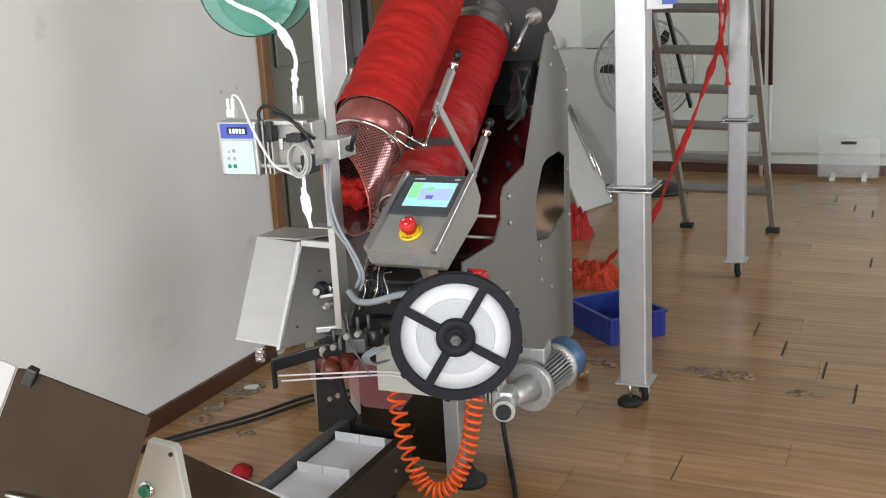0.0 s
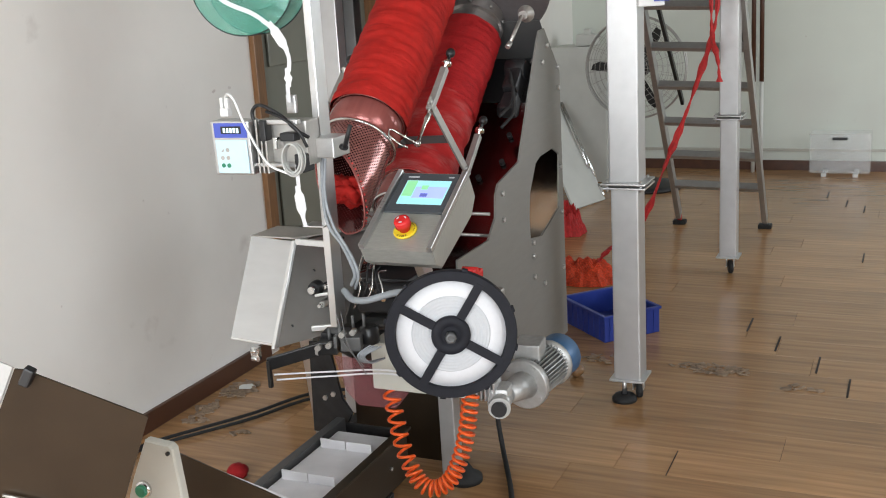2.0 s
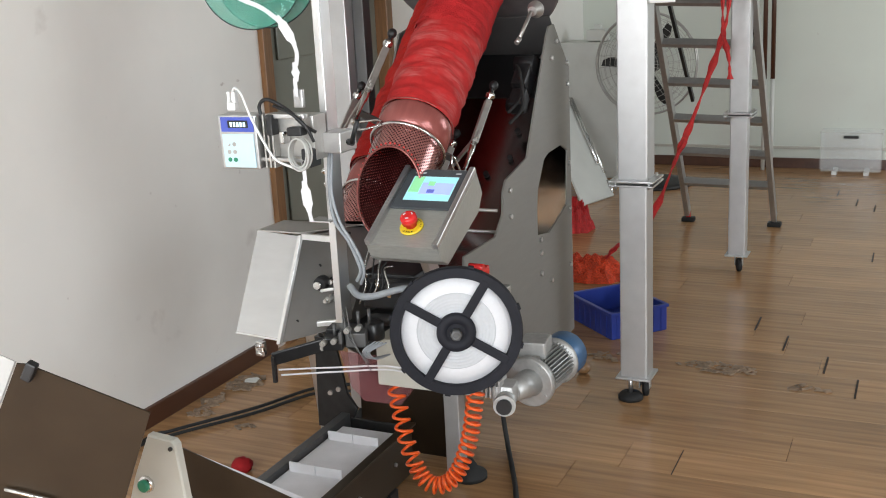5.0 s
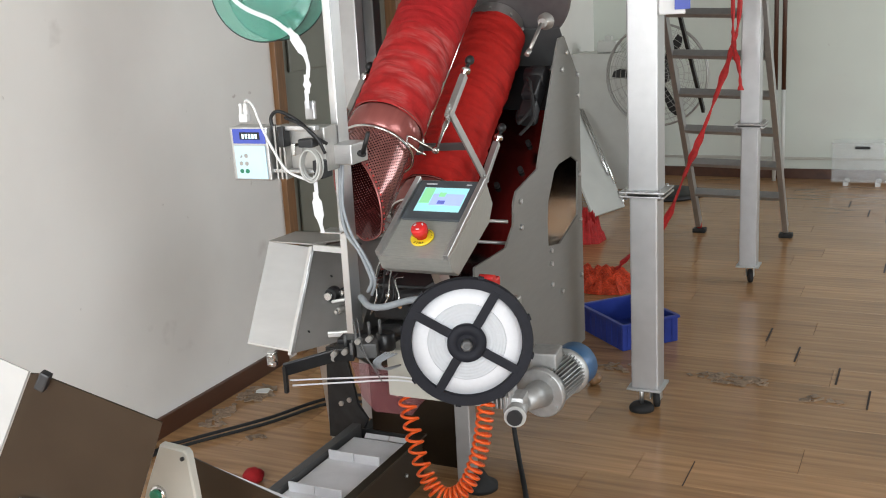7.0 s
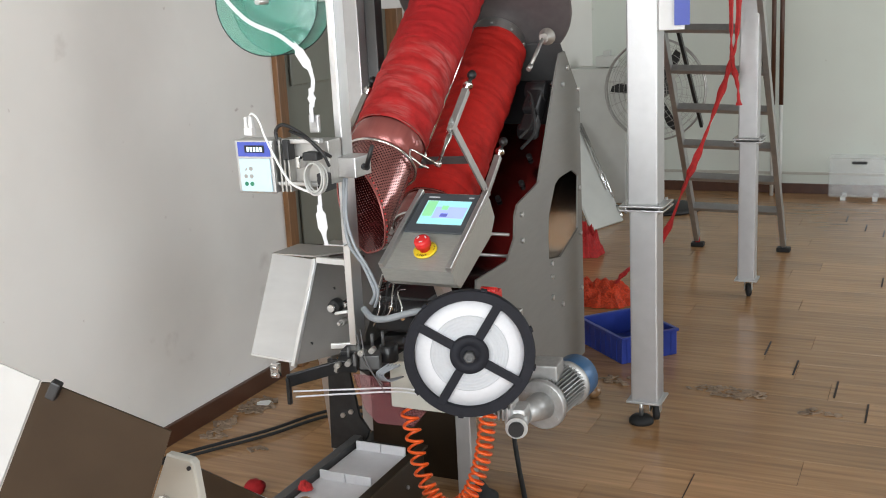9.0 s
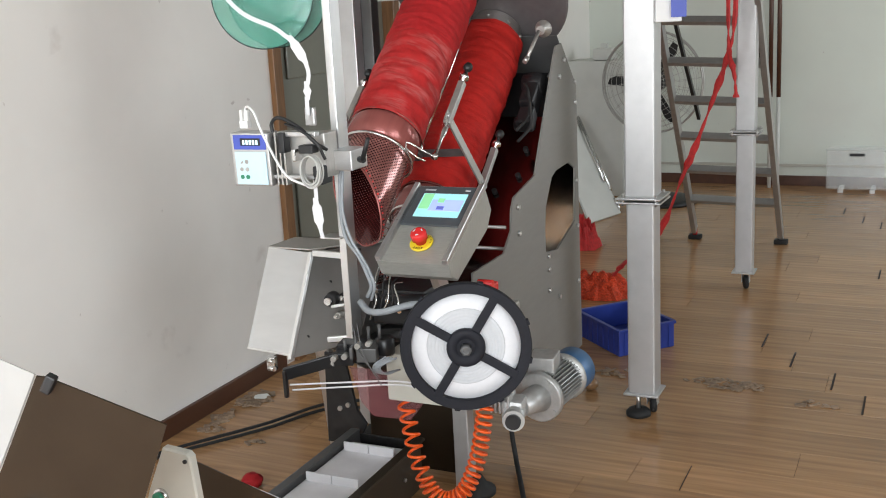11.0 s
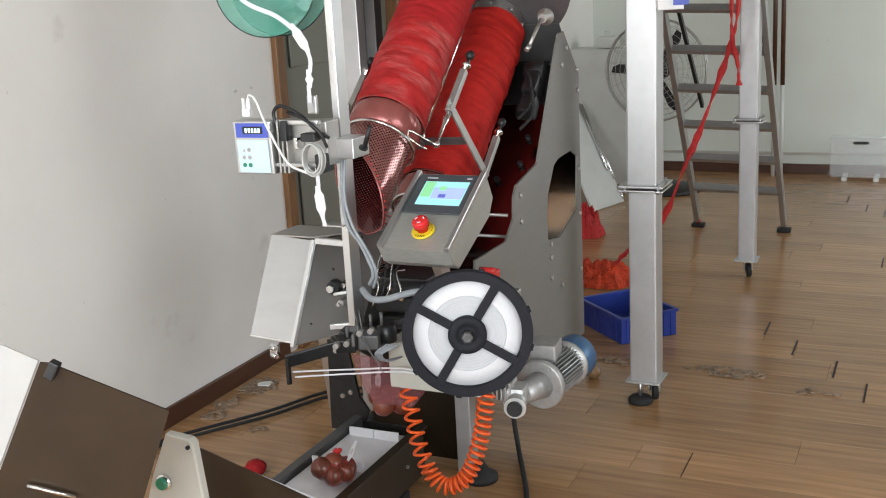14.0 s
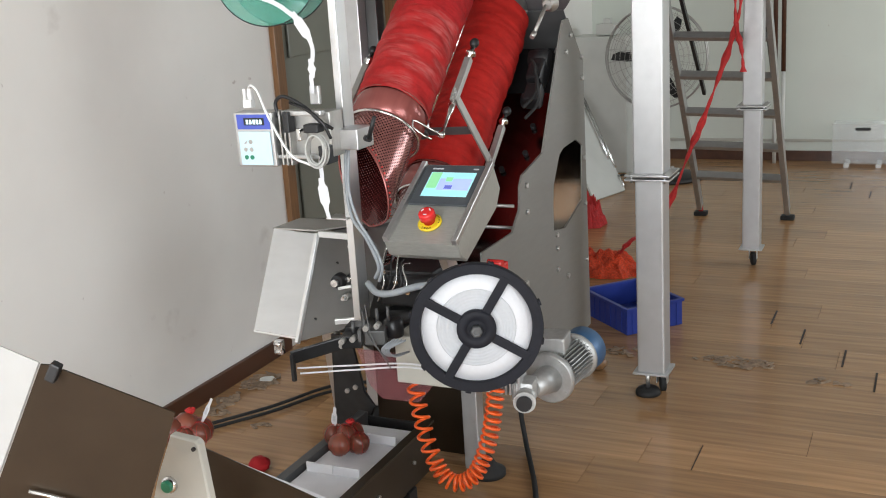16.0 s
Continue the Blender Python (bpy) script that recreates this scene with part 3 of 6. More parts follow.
def heap(name, c, r, h, label, mm, seed):
    """A crumpled pile of net: a dome with ragged folds and an uneven edge."""
    bm = B()
    nr, na = 26, 72
    rings = []
    for i in range(1, nr + 1):
        row = []
        for j in range(na):
            a, q = 2 * math.pi * j / na, i / nr
            e = 1 + 0.22 * noise.noise(Vector((2.2 * math.cos(a), 2.2 * math.sin(a), seed))) + 0.1 * noise.noise(Vector((7 * math.cos(a), 7 * math.sin(a), seed)))
            p = Vector((r[0] * q * e * math.cos(a), r[1] * q * e * math.sin(a), 0))
            k = p / max(r)
            z = h * (1 - q ** 2.2) * (0.72 + 0.5 * noise.noise(k * 2.1 + Vector((0, seed, 0))))
            z += h * (1 - q ** 6) * (0.26 * noise.noise(k * 6 + Vector((seed, 0, 0))) + 0.16 * abs(noise.noise(k * 15 + Vector((seed, 3, 0)))))
            row.append(bm.verts.new((c[0] + p.x, c[1] + p.y, max(0.003, z) if i < nr else 0.002)))
        rings.append(row)
    tip = bm.verts.new((c[0], c[1], h * 0.75))
    for j in range(na):
        bm.faces.new((tip, rings[0][j], rings[0][(j + 1) % na]))
    for u, v in zip(rings, rings[1:]):
        for j in range(na):
            bm.faces.new((u[j], v[j], v[(j + 1) % na], u[(j + 1) % na]))
    return solid(name, bm, mm, label, "net")


heap("loose_net", (-1.28, 4.93), (0.21, 0.15), 0.12, "crumpled heap of orange-red net on the floor", ORNET, 3)
heap("loose_net", (-1.66, 5.85), (0.12, 0.12), 0.24, "bundled red net lying on the floor", REDRIB, 9)

tray = thing("plastic_tray", (-0.93, 4.2, 0), "shallow blue plastic tray with ribbed sides on the floor", "tray")
tm = pose(-0.962, 4.24, 0, 0, 0, 47)
bm = B()
box(bm, tm @ Vector((0, 0, 0.006)), (0.25, 0.33, 0.012), tm, 0.003)
part("base", bm, BLUEBIN, tray)
for u, v, su, sv in ((0, -0.17, 0.27, 0.01), (0, 0.17, 0.27, 0.01), (-0.13, 0, 0.01, 0.33), (0.13, 0, 0.01, 0.33)):
    bm = B()
    box(bm, tm @ Vector((u, v, 0.058)), (su, sv, 0.114), tm, 0.003)
    box(bm, tm @ Vector((u * 1.03, v * 1.03, 0.111)), (su + 0.012 if su > 0.1 else 0.018, sv + 0.012 if sv > 0.1 else 0.018, 0.012), tm, 0.003)
    for k in range(-3, 4):
        o = Vector((k * 0.036, v * 1.03, 0.055)) if su > 0.1 else Vector((u * 1.04, k * 0.044, 0.055))
        box(bm, tm @ o, (0.006, 0.006, 0.1), tm)
    part("side", bm, BLUEBIN, tray)
bm = B()
blob(bm, (-0.93, 3.635, 0.024), (0.028, 0.03, 0.025), None, 16, 0.1)
solid("onion", bm, POTATO, "loose brown onion on the floor", "onion")
bm = B()
blob(bm, (-1.715, 2.5, 0.022), (0.036, 0.032, 0.026), None, 16, 0.2)
solid("netted_onion", bm, REDNETD, "red netted onion lying on the floor", "onion")
for k, (a, b, c2) in enumerate((((-2.17, 2.56, 0.012), (-2.125, 2.67, 0.012), (-1.82, 3.19, 0.012)), ((-2.16, 2.5, 0.012), (-2.1, 2.64, 0.012), (-1.795, 3.14, 0.012)))):
    bm = B()
    sweep(bm, curve([(-2.21, 1.9, 0.012), a, b, ((b[0] + c2[0]) / 2 + 0.015, (b[1] + c2[1]) / 2, 0.012), c2, (-1.55, 3.3 - 0.1 * k, 0.012)], 10), 0.0062, 8)
    solid("floor_cable", bm, RUBBER, "thick black power cable lying on the boards", "cable", group="cables")
bm = B()
sweep(bm, curve([(-0.98, 2.95, 0.35), (-0.985, 2.93, 0.15), (-0.96, 2.9, 0.03), (-0.9, 2.78, 0.012), (-0.84, 2.65, 0.012), (-0.78, 2.5, 0.012)], 10), 0.0085, 8)
solid("floor_cable", bm, RUBBER, "black power cable running down from the machine", "cable", group="cables")


def broken_patch(c, r, n, seed):
    """Chipped board surface: shallow splinters and a rough core."""
    rnd = random.Random(seed)
    bm = B()
    for i in range(n):
        a, q = rnd.uniform(0, 6.3), math.sqrt(rnd.random())
        p = (c[0] + r[0] * q * math.cos(a), c[1] + r[1] * q * math.sin(a), 0.003)
        box(bm, p, (rnd.uniform(0.01, 0.05), rnd.uniform(0.006, 0.022), rnd.uniform(0.003, 0.006)), pose(0, 0, 0, rnd.uniform(-14, 14), rnd.uniform(-14, 14), rnd.uniform(-60, 60)))
    solid("broken_floor_patch", bm, CHIPPED, "splintered patch of broken laminate showing its core", "floor damage", group="damage")


broken_patch((-0.46, 3.83), (0.15, 0.05), 60, 1)
broken_patch((-0.86, 3.84), (0.1, 0.05), 30, 2)
broken_patch((-2.15, 3.16), (0.06, 0.09), 60, 3)
broken_patch((-2.17, 2.95), (0.045, 0.08), 30, 4)
broken_patch((-2.14, 2.85), (0.05, 0.03), 14, 6)
broken_patch((-1.9, 2.8), (0.04, 0.03), 6, 7)
broken_patch((-0.12, 3.72), (0.08, 0.03), 10, 5)
bm = B()
prism(bm, [(-0.03, -0.012), (0.012, -0.02), (0.034, -0.004), (0.02, 0.017), (-0.014, 0.014), (-0.028, 0.004)], pose(-2.13, 3.17, 0.008, 8, 4, 35), 0.004)
solid("broken_chip", bm, BOARD, "pale broken chip of board on the floor", "debris")

# ---- net packing machine ----
MB = (-1.0, 2.85, 0)
machine = thing("net_packing_machine", MB, "stainless net clipping and packing machine with two red net tubes", "machine")
PX = -0.9
pm = Matrix(((0, 0, 1, PX - 0.006), (1, 0, 0, 0), (0, 1, 0, 0), (0, 0, 0, 1)))  # u = y, v = z, thick = x
# side plate in three pieces round its window
bm = B()
for poly in ([(2.46, 0.45), (2.486, 0.769), (2.716, 0.767), (2.781, 0.82), (2.79, 0.885), (2.814, 0.915), (2.999, 0.949), (3.155, 0.915), (3.09, 0.83), (3.078, 0.76), (3.08, 0.683), (3.1, 0.25), (2.75, 0.25)],
             [(2.999, 0.949), (3.21, 1.30), (3.235, 1.33), (3.285, 1.335), (3.434, 1.184), (3.434, 0.92), (3.40, 0.905), (3.33, 0.935), (3.2, 0.93), (3.155, 0.915)],
             [(3.434, 0.92), (3.44, 0.25), (3.1, 0.25), (3.08, 0.683), (3.19, 0.665), (3.385, 0.72), (3.40, 0.905)]):
    prism(bm, poly, pm, 0.006)
plate = part("side_plate", bm, PLATE, machine, "large grey metal side plate with a cut-out window")
for y, z in ((3.41, 1.13), (3.41, 1.2), (3.3, 1.28), (3.25, 1.23), (3.41, 0.86), (3.41, 0.70), (3.1, 0.665), (3.1, 0.62), (3.1, 0.55), (2.84, 0.88), (2.84, 0.80), (3.41, 0.5), (3.2, 0.5)):
    bm = B()
    rod(bm, (PX - 0.001, y, z), (PX + 0.007, y, z), 0.008, seg=6)
    part("bolt", bm, STEEL, plate)
bm = B()
prism(bm, [(3.37, 0.25), (3.44, 0.25), (3.434, 1.184), (3.285, 1.335), (3.21, 1.32), (2.999, 0.949), (2.78, 0.82), (2.486, 0.769), (2.46, 0.55), (2.9, 0.25)], Matrix.Translation((-0.52, 0, 0)) @ pm, 0.006)
part("far_side_plate", bm, PLATE, machine)
bm = B()
box(bm, (-1.155, 3.42, 0.64), (0.49, 0.004, 0.66), None, 0.001)
part("rear_panel", bm, REARST, machine, "polished rear panel mirroring the floor")
for z in (0.77, 0.835):
    bm = B()
    rod(bm, (-1.41, 2.76, z), (PX - 0.01, 2.76, z), 0.005)
    part("tie_rod", bm, STEELD, machine)
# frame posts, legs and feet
# second, narrow post: dark grey stands in for the wide post's shaded side
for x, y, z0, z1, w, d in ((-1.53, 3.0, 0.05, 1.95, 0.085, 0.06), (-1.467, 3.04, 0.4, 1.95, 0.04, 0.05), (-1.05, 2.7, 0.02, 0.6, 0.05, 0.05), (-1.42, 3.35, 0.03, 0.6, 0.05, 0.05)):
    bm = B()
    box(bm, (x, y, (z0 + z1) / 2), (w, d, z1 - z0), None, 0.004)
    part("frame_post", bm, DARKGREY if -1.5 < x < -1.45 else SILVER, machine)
for x, y in ((-1.01, 2.7), (-1.42, 3.35), (-1.53, 3.0)):
    bm = B()
    lathe(bm, Matrix.Translation((x, y, 0)), [(0.055, 0), (0.055, 0.014), (0.03, 0.03), (0.012, 0.06)], 24)
    part("foot", bm, RUBBER, machine)
bm = B()
box(bm, (-1.16, 2.93, 0.42), (0.5, 0.5, 0.06), None, 0.004)
part("base_frame", bm, DARKST, machine)
bm = B()
prism(bm, [(-1.42, 0.015), (-1.06, 0.015), (-1.06, 0.42), (-1.42, 0.42)], Matrix(((1, 0, 0, 0), (0, 0, -1, 2.78), (0, 1, 0, 0), (0, 0, 0, 1))), 0.006)
part("rear_guard", bm, BROWNST, machine)
bm = B()
bar(bm, (-1.495, 2.7, 0.03), (-1.495, 2.62, 0.62), 0.05, 0.03, (0, 1, 0))
part("front_leg", bm, STEEL, machine)
bm = B()
prism(bm, [(-0.06, 0.0), (0.05, 0.0), (0.085, 0.075), (0.05, 0.12), (0.02, 0.30), (-0.05, 0.30)], Matrix(((1, 0, 0, -1.43), (0, 0, -1, 2.63), (0, 1, 0, 0.14), (0, 0, 0, 1))), 0.012, 0.002)
part("leg_bracket", bm, DARKST, machine)
for u, v in ((-1.435, 0.26), (-1.405, 0.275)):
    bm = B()
    rod(bm, (u, 2.61, v), (u, 2.626, v), 0.008, seg=6)
    part("bolt", bm, STEEL, machine)
# drive at the top behind the side plate
bm = B()
box(bm, (-0.955, 3.15, 1.185), (0.05, 0.13, 0.07), pose(0, 0, 0, 40, 0, 0), 0.01)
box(bm, (-0.945, 3.06, 1.115), (0.05, 0.07, 0.05), pose(0, 0, 0, 40, 0, 0), 0.008)
rod(bm, (-0.99, 3.17, 1.215), (-0.925, 3.17, 1.215), 0.03)
rod(bm, (-0.985, 3.07, 1.1), (-0.925, 3.07, 1.1), 0.022)
part("drive_unit", bm, BLACK, machine)
for dx, dy, dz2 in ((0.0, 3.12, 1.22), (0.012, 3.1, 1.19)):
    bm = B()
    sweep(bm, curve([(-0.97 + dx, dy, dz2), (-0.94 + dx, dy - 0.05, dz2 - 0.02), (-0.93 + dx, dy - 0.08, dz2 - 0.09), (-0.95 + dx, dy - 0.14, dz2 - 0.13)], 8), 0.005, 6)
    part("drive_cable", bm, RUBBER, machine)
bm = B()
box(bm, (-0.925, 3.235, 1.235), (0.006, 0.045, 0.02), pose(0, 0, 0, 30, 0, 0), 0.002)
part("sensor", bm, CHROME, machine)

bm = B()
rod(bm, (-0.867, 2.98, 1.388), (-0.876, 2.9, 1.317), 0.0055)
rod(bm, (-0.876, 2.9, 1.317), (-0.88, 2.885, 1.305), 0.0075)
part("index_handle", bm, STEELD, machine, "polished index handle")
bm = B()
lathe(bm, between((-0.865, 3.02, 1.394), (-0.867, 2.98, 1.388))[0], [(0.026, 0), (0.026, 0.006), (0.014, 0.008), (0.014, 0.03)], 20)
part("handle_boss", bm, STEELD, machine)

# turning carrier with two net tubes on opposite sides; its own z runs up along the tubes
TH = radians(40.43)


def along_tubes(x, y, z):
    """A frame whose z runs up along the tubes, and whose y runs back and down."""
    return Matrix(((1, 0, 0, x), (0, math.sin(TH), math.cos(TH), y), (0, -math.cos(TH), math.sin(TH), z), (0, 0, 0, 1)))


AXIS = along_tubes(-1.141, 2.661, 1.066)
BED = along_tubes(-1.158, 2.661, 1.064)
REL = Matrix.Translation(Vector(MB) * -1) @ AXIS
# polished bed under the tubes, between the two side plates
bm = B()
box(bm, BED @ Vector((-0.005, 0.345, 0.08)), (0.498, 0.006, 0.76), BED, 0.001)
part("bed_plate", bm, BEDST, machine, "polished steel bed plate mirroring the red net")
# black plate added above the bed to fill the dark interior
bm = B()
box(bm, BED @ Vector((-0.005, 0.345, 0.562)), (0.498, 0.006, 0.198), BED, 0.001)
part("dark_backing", bm, BLACK, machine, "black plate filling the dark interior below the drive")
bm = B()
box(bm, BED @ Vector((0.0, 0.26, 0.664)), (0.49, 0.17, 0.005), BED, 0.001)
part("end_plate", bm, DARKGREY, machine, "dull dark steel end plate under the carrier disc")
for x, s in ((-0.968, 0.2), (-1.03, 0.135), (-0.97, 0.31)):
    bm = B()
    rod(bm, BED @ Vector((x + 1.158, 0.344, s)), BED @ Vector((x + 1.158, 0.326, s)), 0.009, seg=8)
    part("knob", bm, DARKST, machine)
RT, PHA = 0.157, -5.6


def ring_at(bm, m, r, z, w, seg=40):
    return sweep(bm, [m @ Vector((r * math.cos(a), r * math.sin(a), z)) for a in [2 * math.pi * i / seg for i in range(seg)]], w, 8, True)


bm = B()
rod(bm, (0, 0, -0.005), (0, 0, 0.85), 0.011)
rod(bm, (0, 0, 0.0), (0, 0, 0.035), 0.019)
rod(bm, (-0.0145, 0.026, 0.02), (-0.0145, 0.026, 0.85), 0.006)
carrier = part("tube_carrier", bm, CHROME, machine, "bright carrier shaft with its guide rod", local=True)
BASE[carrier.name] = Vector()
bm = B()
lathe(bm, Matrix.Translation((0, 0, 0.68)), [(0.29, 0), (0.296, 0.004), (0.29, 0.008)], 72, smooth=False)
part("carrier_disc", bm, DISC, carrier, "large round grey carrier plate", local=True)
R0 = 0.096


def folded_sock(bm, m, z0, z1, r, folds, seed, lump):
    """Net gathered round a tube: a skin with irregular rings of folds."""
    nz, ns = folds * 5, 48
    rings = []
    for i in range(nz + 1):
        z = z0 + (z1 - z0) * i / nz
        row = []
        for j in range(ns):
            a = 2 * math.pi * j / ns
            q = Vector((math.cos(a) * 1.6, math.sin(a) * 1.6, z * 26))
            d = lump * noise.noise(q + Vector((seed, 0, 0))) + 0.5 * lump * noise.noise(q * 2.7 + Vector((0, seed, 0)))
            d += 0.1 * lump * math.sin(i * 2 * math.pi / 5 + 2.5 * noise.noise(Vector((math.cos(a), math.sin(a), seed + z * 6))))
            row.append(bm.verts.new(m @ Vector(((r + d) * math.cos(a), (r + d) * math.sin(a), z))))
        rings.append(row)
    for a, b in zip(rings, rings[1:]):
        for j in range(ns):
            bm.faces.new((a[j], a[(j + 1) % ns], b[(j + 1) % ns], b[j])).smooth = True
    return bm


def skin(bm, m, z_low, z_up, r, seg=64, rows=14):
    """An open tube whose lower rim is cut on the slant, with uv in metres."""
    uv = bm.loops.layers.uv.verify()
    g = []
    for i in range(rows + 1):
        row = []
        for j in range(seg + 1):
            a = 2 * math.pi * j / seg
            lo = z_low(a)
            z = lo + (z_up - lo) * i / rows
            row.append((bm.verts.new(m @ Vector((r * math.cos(a), r * math.sin(a), z))), (a * r, z)))
        g.append(row)
    for i in range(rows):
        for j in range(seg):
            q = (g[i][j], g[i][j + 1], g[i + 1][j + 1], g[i + 1][j])
            f = bm.faces.new([v for v, _ in q])
            f.smooth = True
            for lp, (_, c) in zip(f.loops, q):
                lp[uv].uv = c
    return bm


def slant(a):
    """The mouth is cut away on the slant, open to the outside."""
    return max(-0.24, -0.165 + 0.088 * math.cos(a - radians(238)))


def net_tube(turn, runs):
    """One tube: punched sheet, band, wire ring, upper collar and the gathered net as runs (z0, z1, radius, material, folds, lump); z = 0 at the ring."""
    ph = radians(PHA + turn)
    m = Matrix.Translation((RT * math.sin(ph), -RT * math.cos(ph), -0.14)) @ pose(0, 0, 0, 0, 0, PHA + turn)
    bm = B()
    skin(bm, m, slant, 0.35, R0 - 0.004)
    part("punched_tube", bm, PUNCHED, carrier, "punched steel tube with a slanted mouth under red net", local=True)
    # added liner: its dark colour gives the tube's inside and holes their shade
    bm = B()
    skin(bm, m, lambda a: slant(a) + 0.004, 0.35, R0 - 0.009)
    part("shade_liner", bm, LINER, carrier, "dark maroon liner added for the shaded inside of the tube", local=True)
    bm = B()
    lathe(bm, m, [(R0 - 0.008, 0.002), (R0 + 0.004, 0.006), (R0 + 0.007, 0.07), (R0, 0.088), (R0 - 0.008, 0.086)], 56, False)
    part("band", bm, BAND, carrier, "glossy translucent red band", local=True)
    for z, w in ((-0.006, 0.0042), (0.082, 0.002)):
        bm = B()
        ring_at(bm, m, R0 + 0.006, z, w)
        part("wire_ring", bm, CHROME if z < 0 else BAND, carrier, local=True)
    bm = B()
    sweep(bm, [m @ Vector(((R0 - 0.005) * math.cos(a), (R0 - 0.005) * math.sin(a), slant(a))) for a in [2 * math.pi * k / 72 for k in range(72)]], 0.0028, 6, True)
    part("mouth_rim", bm, BAND, carrier, local=True)
    bm = B()
    for k in range(46):
        a = 2 * math.pi * k / 46
        blob(bm, m @ Vector(((R0 - 0.002) * math.cos(a), (R0 - 0.002) * math.sin(a), slant(a) + 0.009)), (0.0028, 0.0028, 0.0028), None, 6)
    part("stitching", bm, REDRIB, carrier, "dotted red hem round the mouth", local=True)
    bm = B()
    lathe(bm, m, [(0.078, 0.66), (0.088, 0.665), (0.088, 0.76), (0.098, 0.764), (0.098, 0.774), (0.088, 0.778), (0.088, 0.818)], 48, False, False)
    part("collar", bm, COLLAR, carrier, "grey metal collar", local=True)
    for k in range(8):
        a = 2 * math.pi * k / 8 + 0.2
        bm = B()
        rod(bm, m @ Vector((0.088 * math.cos(a), 0.088 * math.sin(a), 0.79)), m @ Vector((0.097 * math.cos(a), 0.097 * math.sin(a), 0.79)), 0.006, seg=8)
        part("bolt", bm, STEELD, carrier, local=True)
    for k, (z0, z1, r, mm, folds, lump) in enumerate(runs):
        bm = B()
        folded_sock(bm, m, z0, z1, r, folds, 7 * turn + k, lump)
        part("net_sock", bm, mm, carrier, local=True)
    return m


m0 = net_tube(0, [(0.078, 0.755, 0.109, REDNET, 24, 0.0068)])
m1 = net_tube(180, [(0.078, 0.4, 0.102, REDNETL, 11, 0.007), (0.385, 0.715, 0.103, REDNETB, 12, 0.006)])
bm = B()
for k in range(26):
    a, q = k * 2.4, 0.006 + 0.034 * ((k * 7) % 10) / 10
    blob(bm, m0 @ Vector((0.012 + q * math.cos(a), 0.026 + q * math.sin(a), -0.165 + 0.011 * (k % 5))), (0.03, 0.024, 0.016), pose(0, 0, 0, 40 * math.sin(k), 30 * math.cos(k), 50 * k), 12, 0.7, k)
for v in bm.verts:
    v.co += Vector((noise.noise(v.co * 70), noise.noise(v.co * 70 + Vector((9, 0, 0))), noise.noise(v.co * 70 + Vector((0, 9, 0))))) * 0.006
part("bunched_net", bm, REDNET, carrier, "red net bunched inside the tube mouth", local=True)
carrier.matrix_local = REL

# clamp frame: two flat bars on arms, each with two net tensioners; it turns with the tubes
R2 = 0.216
bm = B()
lathe(bm, Matrix.Translation((0, 0, -0.012)), [(0.02, 0), (0.022, 0.003), (0.022, 0.02), (0.018, 0.024)], 24)
holder = part("clamp_frame", bm, DARKGREY, machine, "hub of the turning clamp frame", local=True)
BASE[holder.name] = Vector()


def clamp_corner(phase):
    return Vector((R2 * math.sin(radians(phase)), -R2 * math.cos(radians(phase)), 0))


for half in (0, 180):
    ca, cb2 = clamp_corner(46 + half), clamp_corner(128 + half)
    mid = (ca + cb2) / 2
    dd = (cb2 - ca).normalized() * 0.02
    bm = B()
    bar(bm, ca - dd, cb2 + dd, 0.006, 0.026, (0, 0, 1), 0.001)
    link = part("cross_bar", bm, STEELD, holder, "flat grey bar linking two net tensioners", local=True)
    for c in (ca, cb2):
        for q in (-0.012, 0.012):
            bm = B()
            p0 = c + dd.normalized() * q + mid.normalized() * 0.003
            rod(bm, p0, p0 + mid.normalized() * 0.004, 0.005, seg=8)
            part("bolt", bm, STEEL, link, local=True)
    bm = B()
    bar(bm, mid * 0.98, mid * 0.08, 0.028, 0.006, (0, 0, 1), 0.001)
    part("radial_arm", bm, DARKGREY, holder, "dark flat arm from the hub", local=True)
    for c, side in ((ca, -1), (cb2, 1)):
        bm = B()
        bar(bm, c + Vector((0, 0, -0.02)), c + Vector((0, 0, 0.135)), 0.019, 0.019, (1, 0, 0), 0.002)
        part("tensioner_tube", bm, STEELD, holder, local=True)
        bm = B()
        lathe(bm, Matrix.Translation(c), [(0.009, -0.02), (0.009, -0.055), (0.0055, -0.07), (0.005, -0.13), (0.0095, -0.132), (0.0095, -0.142), (0.006, -0.144)], 14)
        part("tensioner_rod", bm, CHROME, holder, "polished tensioner rod", local=True)
        bm = B()
        lathe(bm, Matrix.Translation(c), [(0.007, 0.135), (0.007, 0.147), (0.014, 0.149), (0.014, 0.158), (0.007, 0.16), (0.007, 0.185)], 14)
        part("threaded_end", bm, CHROME, holder, local=True)
        bm = B()
        blob(bm, c + Vector((0, 0, 0.194)), (0.0135, 0.0135, 0.015), None, 14)
        part("ball_knob", bm, BLACK, holder, "black ball knob", local=True)
        d = Vector((-c.x, -c.y, 0)).normalized()
        w = Vector((0, 0, 1)).cross(d) * side
        e = c + Vector((0, 0, -0.137))
        bm = B()
        sweep(bm, [e, e - w * 0.03 - Vector((0, 0, 0.001)), e - w * 0.075, e - w * 0.085 + d * 0.006, e - w * 0.08 - Vector((0, 0, 0.022)), e - w * 0.045 - Vector((0, 0, 0.03)), e - w * 0.02 - Vector((0, 0, 0.028))], 0.003, 6)
        part("wire_loop", bm, CHROME, holder, local=True)
holder.matrix_local = REL

